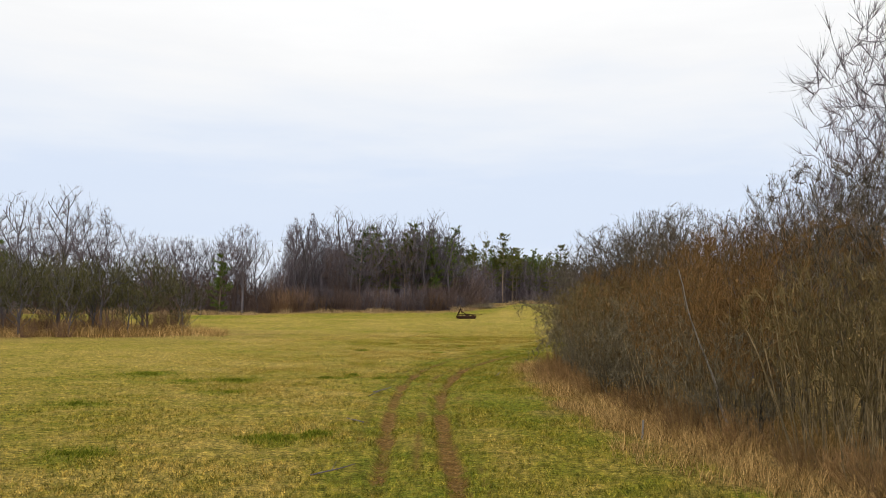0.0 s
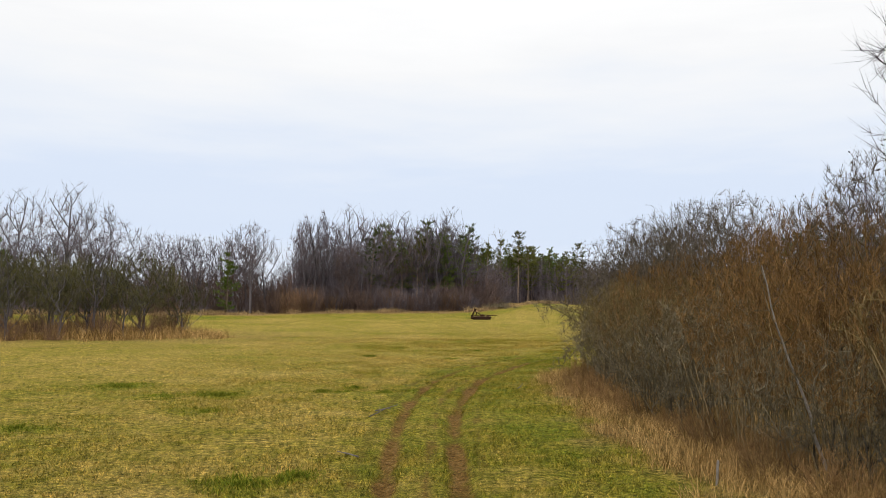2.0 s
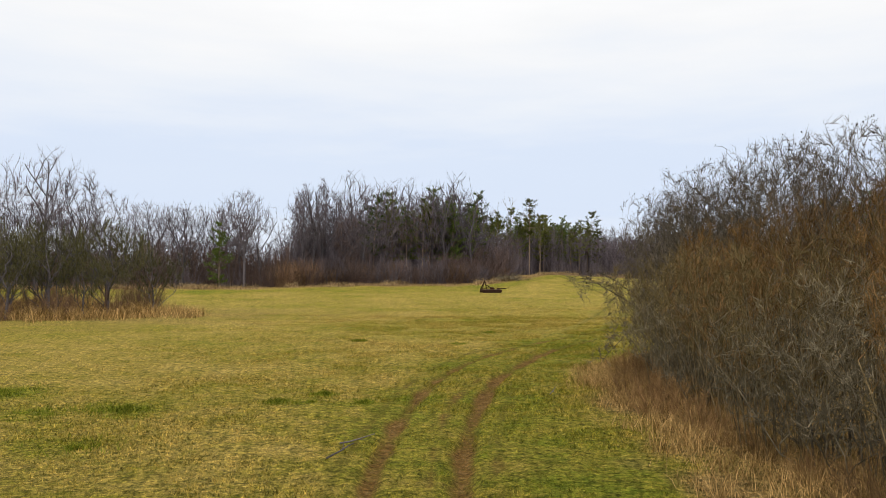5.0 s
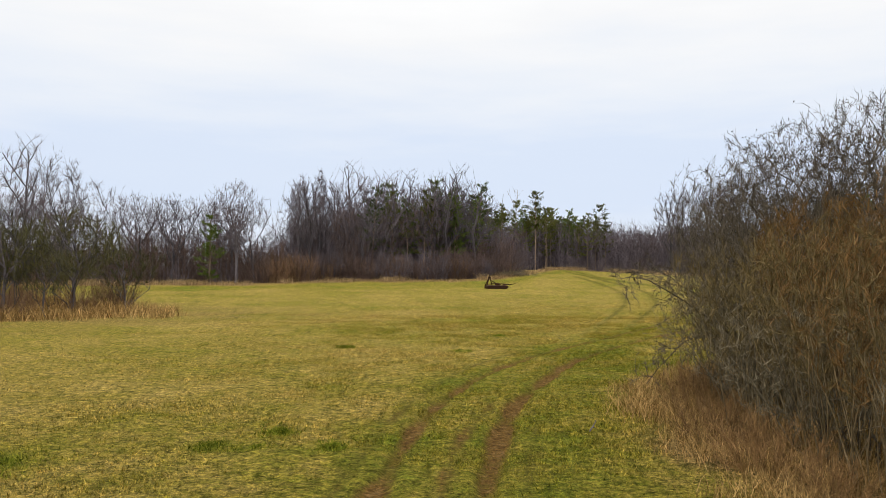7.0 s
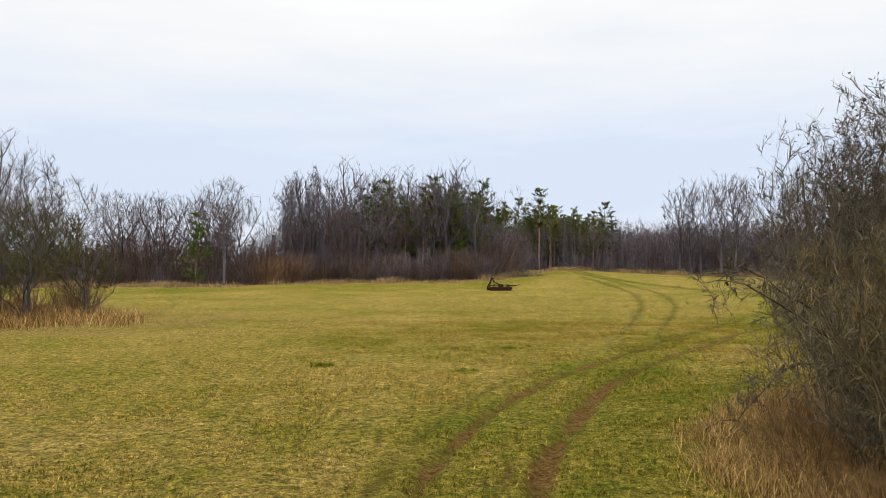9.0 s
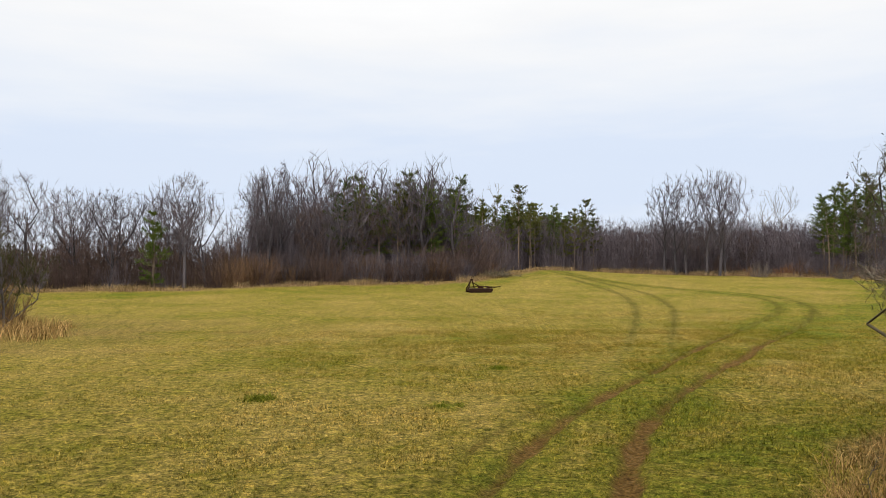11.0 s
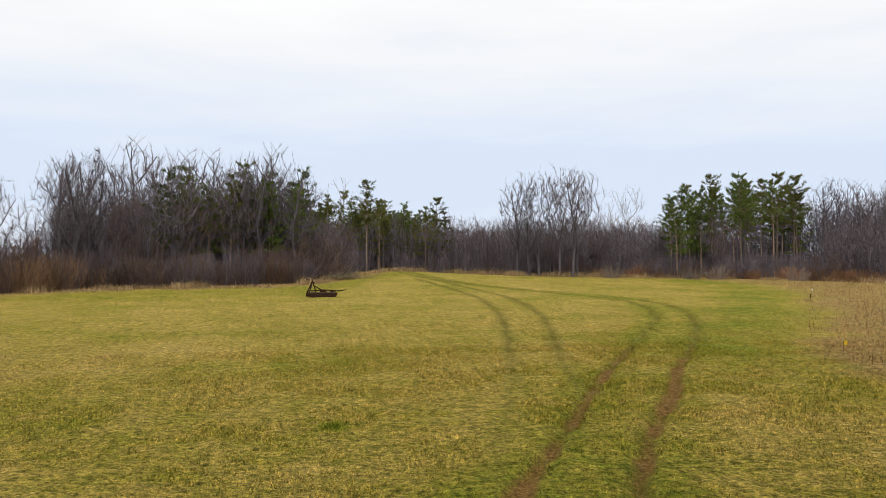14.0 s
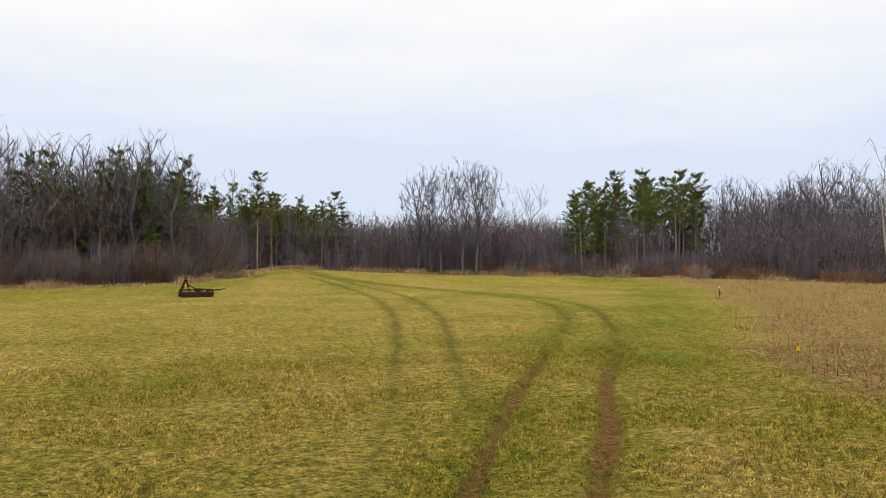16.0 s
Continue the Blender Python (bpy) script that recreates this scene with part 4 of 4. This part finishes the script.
for _ in range(22):
    pine(pick.choice([2, 0, 3]), pick.uniform(-9, 5), pick.uniform(104, 112), pick.uniform(0.66, 0.84))
for _ in range(60):
    u = pick.random()
    pine(pick.choice([3, 3, 1, 2]), 5.5 + 17 * u + pick.uniform(-1.5, 1.5), 116 + 12 * u + pick.uniform(0, 20), pick.uniform(0.58, 0.76) - 0.1 * u)

# back of the field
for _ in range(44):
    x = pick.uniform(19, 60)
    y = float(woods_edge(x)) + 2 + 30 * pick.random()
    tree(pick.choice([0, 2, 4, 4, 5]), x, y, pick.uniform(0.52, 0.72))
for _ in range(44):
    x = pick.uniform(16, 66)
    bush(pick.choice([0, 1, 1, 2 if x > 40 else 1]), x, float(woods_edge(x)) + 0.8 + 9 * pick.random() ** 1.6, pick.uniform(0.75, 1.2))
for x, y in ((38.5, 113), (49, 108.5), (46, 109), (56, 104.5)):
    bush(3, x, y, pick.uniform(0.65, 0.9))
for _ in range(22):
    x = pick.uniform(39, 66)
    bush(2, x, float(woods_edge(x)) + pick.uniform(-0.5, 1.2), pick.uniform(0.6, 1.0))

# pine stand on the east side
for _ in range(42):
    y = 113 + 22 * pick.random() ** 1.4
    u = pick.random()
    pine(pick.choice([0, 1, 0, 1, 2]), 2.7 + (y - 33) * (0.53 + 0.235 * u), y, pick.choice([0.66, 0.74, 0.8, 0.86]) * (0.72 + 0.28 * min(1, 5 * u)))

# east side
for _ in range(58):
    a = pick.random()
    tree(pick.choice([0, 1, 2, 5, 5]), 69 + 12 * a + pick.uniform(0, 18), 118 - 50 * a + pick.uniform(0, 14), pick.uniform(0.86, 1.08))
for _ in range(30):
    a = pick.random()
    bush(pick.choice([0, 1, 1, 2]), 63 + 16 * a + pick.uniform(0, 7), 104 - 56 * a + pick.uniform(0, 7), pick.uniform(0.7, 1.2))


def back_height(x, y):
    """Low under the pines, so that their trunks show."""
    s = (x - 2.7) / np.maximum(y - 33, 1)
    under = (s > 0.50) & (s < 0.79) & (y < 121) | (x < 24) & (y < 122)
    return np.where(under, 3.0, 6.9)


woods_fill("far_woods", "hazy grey-brown leafless woods behind the grove", 2600, (-20, 12), lambda x, g: woods_edge(x) + 6 + 26 * g.random(len(x)),
           lambda x, y: np.where((x > -14) & (x < 4), 8.0, 6.0), M_TWIG, 501)
woods_fill("far_woods", "grey-brown leafless woods at the back of the field", 6800, (10, 74), lambda x, g: woods_edge(x) + 3 + 40 * g.random(len(x)), back_height, M_DUSKTWIG, 502)
woods_fill("far_woods", "grey-brown leafless woods on the east side", 3400, (64, 120), lambda x, g: np.interp(x, [66, 92, 130], [106, 52, 30]) + 4 + 30 * g.random(len(x)),
           lambda x, y: 8.2 + 0 * x, M_DUSKTWIG, 503)
woods_fill("far_woods", "grey-brown leafless brush under the open row of trees", 3800, (-75, -17), lambda x, g: woods_edge(x) + 3 + 14 * g.random(len(x)),
           lambda x, y: 1.8 + 4.2 * value_noise(x, y, 5.0, 61), M_PLUM, 505, 0.03)
woods_fill("far_woods", "distant low leafless woods on the horizon", 2000, (-190, 60), lambda x, g: 185 + 30 * g.random(len(x)), lambda x, y: 7.0 + 0 * x, M_PLUM, 504, 0.08)

# trees behind the thicket
NEAR = [make_bare_tree(221, 9.8, 3.0, 0.11, clear=0.15, forks=9, twig_r=0.008, twigs=8000, n2=140, n3=700), make_bare_tree(222, 7.5, 2.0, 0.07, clear=0.22, forks=6, twig_r=0.0055, twigs=3500, n2=90, n3=360)]
for master in NEAR:
    tagged(master, "fine-twigged leafless tree rising behind the thicket", "tree", "trees behind the thicket")
for x, y, k, sz in ((14.9, 21.6, 0, 1.22), (16.0, 24.0, 0, 1.15), (10.3, 21.4, 1, 0.80), (12.5, 26.0, 1, 0.8), (10.4, 25.2, 1, 0.72), (14.5, 29, 1, 0.8), (12.4, 16.5, 1, 0.95), (10.2, 28.2, 1, 0.7), (14, 32, 1, 0.75)):
    plant(NEAR[k], used, on_ground(x, y, pick.uniform(0, 6.28), sz))

# brushy island on the west side of the field
SMALL = [make_bare_tree(211, 4.8, 2.2, 0.09, clear=0.28, forks=6, twig_r=0.011, mat_t=M_MOSSY, twigs=3200, bend=0.14, vase=0.2), make_bare_tree(212, 4.4, 2.1, 0.08, clear=0.3, forks=6, twig_r=0.011, mat_t=M_MOSSY, twigs=3200, bend=0.14, vase=0.2)]
for master in SMALL:
    tagged(master, "small mossy leafless tree in tall dry grass", "tree", "trees on the brushy island")
for x, y, k, sz in ((-20.5, 46.5, 0, 0.85), (-22.8, 45.5, 1, 1.0), (-25, 48, 0, 1.05), (-28, 46, 1, 1.1), (-18.0, 49, 1, 0.72), (-31, 50, 0, 1.1), (-34, 46, 1, 1.1),
                    (-38, 50, 0, 1.1), (-24, 53, 1, 1.1), (-29, 54, 0, 1.15), (-41, 46, 1, 1.1), (-21, 51, 0, 0.9), (-26.5, 51, 1, 1.15), (-33, 53, 0, 1.2), (-17.4, 50.5, 0, 1.0), (-19.4, 48.3, 1, 1.1), (-15.9, 52.8, 1, 0.8), (-18.6, 53.2, 0, 1.1), (-22.5, 49.5, 1, 1.15)):
    plant(SMALL[k], used, on_ground(x, y, pick.uniform(0, 6.28), sz))
ISLE_BUSH = make_brush(306, 2.4, 2.6, 40, M_BROWNBRUSH, 0.008, 1600)
tagged(ISLE_BUSH, "brown leafless bush in tall dry grass", "bush", "bushes on the brushy island")
for _ in range(26):
    a = pick.uniform(-38, -17)
    plant(ISLE_BUSH, used, on_ground(a, pick.uniform(46.5, 57), pick.uniform(0, 6.28), pick.uniform(0.5, 1.0)))
for x, y, sz in ((-17.2, 50.5, 0.8), (-16.4, 53, 0.75), (-18.6, 47.5, 0.7), (-17.8, 55, 0.8), (-20.2, 45.2, 0.55), (-22, 44.6, 0.5)):
    plant(ISLE_BUSH, used, on_ground(x, y, pick.uniform(0, 6.28), sz))
CEDAR = make_pine(411, 7.0, 0.08, M_NEEDLE, 1.6, 0.5, 14)
tagged(CEDAR, "bushy dark green cedar among bare trees", "cedar")
for x, y, sz in ((-38, 72, 1.0), (-41, 73, 0.9), (-46, 76, 1.0), (-23.5, 92, 0.95)):
    plant(CEDAR, used, on_ground(x, y, pick.uniform(0, 6.28), sz))


# ---- dry grass ----
def scatter(n, fx, fy, keep):
    x, y = fx(n), fy(n)
    ok = keep(x, y)
    return x[ok], y[ok]


x, y = scatter(150000, lambda n: rng.uniform(2.0, 9, n), lambda n: rng.uniform(5, 36, n),
               lambda x, y: (x > brush_edge(y) - verge_width(y) + 1.0 * (value_noise(x, y, 0.9, 41) - 0.5) + 0.6 * (value_noise(x, y, 2.5, 13) - 0.5) - 0.4 * rng.random(len(x)) ** 3) & (x < brush_edge(y) + 3.2) & (value_noise(x, y, 0.5, 42) > rng.random(len(x)) * 0.8))
tagged(blades("dry_grass", x, y, 0.25, 0.007, 0.9, M_STRAW, rng, False, 0.02, True), "matted tawny dead grass along the thicket", "dry grass", kind="stuff")
x, y = scatter(80000, lambda n: rng.uniform(-50, -12, n), lambda n: rng.uniform(38, 62, n), lambda x, y: island_dist(x, y) + 0.3 * value_noise(x, y, 2.0, 43) + 0.22 * rng.random(len(x)) ** 2 < 1.22)
tagged(blades("dry_grass", x, y, 0.30 + 0.5 * value_noise(x, y, 1.7, 49), 0.018, 0.9, M_STRAW, rng, False, 0.02, True), "tall tawny dead grass round the brushy island", "dry grass", kind="stuff")
x = rng.uniform(-70, 68, 60000)
y = woods_edge(x) - 2.0 + rng.normal(0, 1.1, 60000) - 2.5 * rng.random(60000) * ((x > 0) & (x < 13))
keep = value_noise(x, y, 2.2, 44) > 0.25 + 0.6 * rng.random(60000)
x, y = x[keep], y[keep]
tagged(blades("dry_grass", x, y, 0.12 + 0.75 * value_noise(x, y, 2.6, 50) ** 1.6, 0.022, 1.1, M_PALESTRAW, rng, False, 0.02, True), "tall tawny dead grass at the foot of the woods", "dry grass", kind="stuff")
x, y = scatter(20000, lambda n: rng.uniform(10, 75, n), lambda n: rng.uniform(36, 105, n),
               lambda x, y: (x > weeds_offset(y) + 1.2 * (value_noise(x, y, 1.5, 45) - 0.5)) & (y < woods_edge(x)) & (value_noise(x, y, 1.8, 46) > rng.random(len(x)) * 1.1))
tagged(blades("dry_grass", x, y, 0.13, 0.022, 1.2, M_PALESTRAW, rng, False, 0.02, True), "rough unmown straw-coloured grass", "dry grass", kind="stuff")
x, y = scatter(26000, lambda n: rng.uniform(12, 70, n), lambda n: rng.uniform(40, 100, n),
               lambda x, y: (x > weeds_offset(y) + 0.3) & (y < woods_edge(x)) & (value_noise(x, y, 1.3, 47) > 0.60) & (value_noise(x, y, 0.3, 48) > 0.42))
tagged(blades("weed_stems", x, y, 0.40, 0.018, 0.45, M_RUSTWEED, rng, False, 0.02, False), "thin rusty dead weed stems in the rough", "weeds", kind="stuff")


# ---- brush pile at the corner of the grove ----
def make_brush_pile(seed):
    rg = np.random.default_rng(seed)
    root = empty("brush_pile")
    segs, tw = [], []
    for _ in range(90):
        a = rg.uniform(0, 6.28)
        p = np.array([rg.normal(0, 1.5), rg.normal(0, 0.8), rg.uniform(0.05, 0.5)])
        pts = shoot(rg, p, np.array([math.cos(a), math.sin(a) * 0.6, rg.uniform(-0.1, 0.5)]), rg.uniform(0.8, 2.4), 0.035, 0.012, 3, 0.15, -0.03, segs)
        for q, d, _ in pts:
            for _ in range(2):
                tw.append((*q, *(q + side_way(rg, d, 0.7) * rg.uniform(0.3, 0.8)), 0.012, 0.0))
    stuff(tubes("branch", segs, M_GREYSTEM, root))
    stuff(tubes("twig", tw, M_GREYSTEM, root))
    return root


pile = make_brush_pile(601)
pile.matrix_basis = on_ground(7.4, 104.4, 0.0, 0.75)
tagged(pile, "heap of pale cut branches on dry grass", "brush pile")


# ---- rotary mower left in the field ----
def box(bm, lo, hi, m=Matrix.Identity(4), bevel=0.0):
    r = bmesh.ops.create_cube(bm, size=1.0)["verts"]
    bmesh.ops.scale(bm, vec=[b - a for a, b in zip(lo, hi)], verts=r)
    bmesh.ops.translate(bm, vec=[(a + b) / 2 for a, b in zip(lo, hi)], verts=r)
    if bevel:
        es = {e for v in r for e in v.link_edges}
        bmesh.ops.bevel(bm, geom=list(es), offset=bevel, segments=1, affect="EDGES")
    bmesh.ops.transform(bm, matrix=m, verts=[v for v in bm.verts])
    return bm


def bar(a, b, r, sides=8):
    bm = bmesh.new()
    a, b = Vector(a), Vector(b)
    d = b - a
    m = Matrix.Translation((a + b) / 2) @ d.to_track_quat("Z", "Y").to_matrix().to_4x4()
    bmesh.ops.create_cone(bm, cap_ends=True, segments=sides, radius1=r, radius2=r, depth=d.length, matrix=m)
    return bm


def make_mower():
    root = empty("rotary_mower")
    bm = box(bmesh.new(), (-0.95, -0.72, 0.10), (0.85, 0.72, 0.30), bevel=0.03)
    part("deck", bm, M_RUSTMETAL, root)
    for s in (-1, 1):
        part("skid", box(bmesh.new(), (-1.0, s * 0.74 - 0.02, 0.0), (0.75, s * 0.74 + 0.02, 0.26), bevel=0.01), M_DARKMETAL, root)
        part("mast_leg", bar((-1.0, s * 0.38, 0.28), (-0.70, s * 0.05, 1.0), 0.04), M_DARKMETAL, root)
        part("brace", bar((-0.66, s * 0.08, 0.78), (-0.1, s * 0.24, 0.46), 0.024), M_DARKMETAL, root)
        part("hitch_pin", bar((-1.02, s * 0.36, 0.36), (-1.02, s * 0.52, 0.36), 0.025), M_DARKMETAL, root)
        part("deck_rail", bar((0.0, s * 0.6, 0.44), (0.78, s * 0.6, 0.43), 0.024), M_DARKMETAL, root)
        for x in (0.02, 0.4, 0.75):
            part("rail_post", bar((x, s * 0.6, 0.28), (x, s * 0.6, 0.44), 0.02), M_DARKMETAL, root)
    part("mast_leg", bar((-0.46, 0.0, 0.28), (-0.66, 0.0, 1.0), 0.04), M_DARKMETAL, root)
    part("mast_head", box(bmesh.new(), (-0.80, -0.12, 0.93), (-0.56, 0.12, 1.02), bevel=0.015), M_DARKMETAL, root)
    part("top_pin", bar((-0.70, 0, 1.0), (-0.70, 0, 1.16), 0.03), M_DARKMETAL, root)
    part("gearbox", box(bmesh.new(), (-0.18, -0.17, 0.30), (0.20, 0.17, 0.50), bevel=0.04), M_RUSTMETAL, root)
    part("drive_shaft", bar((-0.10, 0, 0.44), (-0.98, 0.04, 0.40), 0.04), M_DARKMETAL, root)
    part("tail_arm", bar((0.55, 0, 0.36), (1.35, 0, 0.40), 0.035), M_DARKMETAL, root)
    part("tail_fork", bar((1.30, -0.06, 0.41), (1.62, -0.06, 0.46), 0.022), M_DARKMETAL, root)
    part("tail_fork", bar((1.30, 0.06, 0.41), (1.62, 0.06, 0.46), 0.022), M_DARKMETAL, root)
    part("tail_bracket", box(bmesh.new(), (0.5, -0.12, 0.29), (0.72, 0.12, 0.40), bevel=0.02), M_RUSTMETAL, root)
    return root


mower = make_mower()
mower.matrix_basis = on_ground(4.35, 83.2, radians(8))
tagged(mower, "rusty three-point rotary mower standing abandoned on the grass", "mower")


# ---- house beyond the west trees ----
def make_house():
    root = empty("house")
    part("wall", box(bmesh.new(), (-5, -3, -0.2), (5, 3, 2.1)), M_WALL, root)
    bm = bmesh.new()
    v = [bm.verts.new(p) for p in ((-5.4, -3.4, 2.05), (5.4, -3.4, 2.05), (5.4, 3.4, 2.05), (-5.4, 3.4, 2.05), (-5.4, 0, 3.1), (5.4, 0, 3.1))]
    for f in ((0, 1, 5, 4), (2, 3, 4, 5), (0, 4, 3), (1, 2, 5), (3, 2, 1, 0)):
        bm.faces.new([v[k] for k in f])
    part("roof", bm, M_ROOF, root)
    for x in (-3.6, -1.2, 3.4):
        w = part("window", box(bmesh.new(), (x - 0.6, -3.06, 0.8), (x + 0.6, -3.0, 1.8)), M_WALL, root)
        part("pane", box(bmesh.new(), (x - 0.5, -3.08, 0.9), (x + 0.5, -3.055, 1.7)), M_PANE, w)
    part("door", box(bmesh.new(), (0.8, -3.05, 0.0), (1.7, -3.0, 1.98)), M_ROOF, root)
    return root


house = make_house()
house.matrix_basis = on_ground(-55, 182, radians(4))
tagged(house, "low white house with a grey roof behind bare trees", "house")


# ---- marker flags in the rough ----
def make_flag(cloth):
    root = empty("marker_flag")
    part("wire", bar((0, 0, -0.05), (0, 0, 0.42), 0.006, 6), M_DARKMETAL, root)
    bm = bmesh.new()
    n = 6
    rows = []
    for i in range(n + 1):
        u = i / n
        rows.append([bm.verts.new((u * 0.14, 0.015 * math.sin(u * 5), z + 0.01 * u)) for z in (0.30, 0.41)])
    for i in range(n):
        bm.faces.new((rows[i][0], rows[i + 1][0], rows[i + 1][1], rows[i][1]))
    bmesh.ops.solidify(bm, geom=bm.faces[:], thickness=0.003)
    part("flag", bm, cloth, root)
    return root


flag = make_flag(M_FLAG)
flag.matrix_basis = on_ground(15.6, 47.0, radians(20))
tagged(flag, "small yellow marker flag on a wire in the rough", "flag")
for x, y, turn in ((40.4, 81.4, 0.3), (45.9, 90.6, 1.1), (57.1, 93.2, 0.0), (62.0, 92.4, 0.7)):
    flag = make_flag(M_WALL)
    flag.matrix_basis = on_ground(x, y, turn)
    tagged(flag, "small white marker flag on a wire in the rough", "flag", "white marker flags")


# ---- stakes ----
def make_stake(tall, r, mat):
    bm = bar((0, 0, -0.1), (0, 0, tall), r, 6)
    bmesh.ops.bevel(bm, geom=[e for e in bm.edges if all(v.co.z > 0 for v in e.verts)], offset=r * 0.4, segments=1, affect="EDGES")
    me = bpy.data.meshes.new("stake")
    bm.to_mesh(me)
    bm.free()
    me.materials.append(mat)
    return new("stake", me)


stake = make_stake(0.34, 0.018, M_PALEBARK)
stake.matrix_basis = on_ground(3.7, 13.6, 0.4, 1.0, (0.05, 0.03))
tagged(stake, "short pale wooden stake in dead grass", "stake")
stake = make_stake(0.32, 0.03, M_DARKMETAL)
stake.matrix_basis = on_ground(36.8, 76.7, 0.0, 1.0, (0.04, 0.0))
tagged(stake, "short dark stake in the rough grass", "stake")


# ---- fallen sticks beside the ruts ----
def make_stick(seed, length):
    rg = np.random.default_rng(seed)
    segs = []
    pts = shoot(rg, np.array([0, 0, 0.02]), np.array([1.0, 0.1, 0.06]), length, 0.013, 0.006, 4, 0.12, 0.0, segs)
    q, d, _ = pts[1]
    segs.append((*q, *(q + side_way(rg, d, 0.7) * length * 0.35), 0.007, 0.0))
    me = tubes("fallen_stick", segs, M_BARK, None, 5)
    return tagged(me, "thin grey fallen stick lying on the mown grass", "stick", "sticks on the grass")


for k, (x, y, turn, ln) in enumerate(((-1.3, 20.2, 0.1, 0.5), (-1.35, 19.3, 0.9, 0.6), (-1.5, 10.6, 0.7, 0.7), (-1.15, 15.2, 2.6, 0.4), (2.2, 24.8, 1.2, 0.45))):
    make_stick(701 + k, ln).matrix_basis = on_ground(x, y, turn)
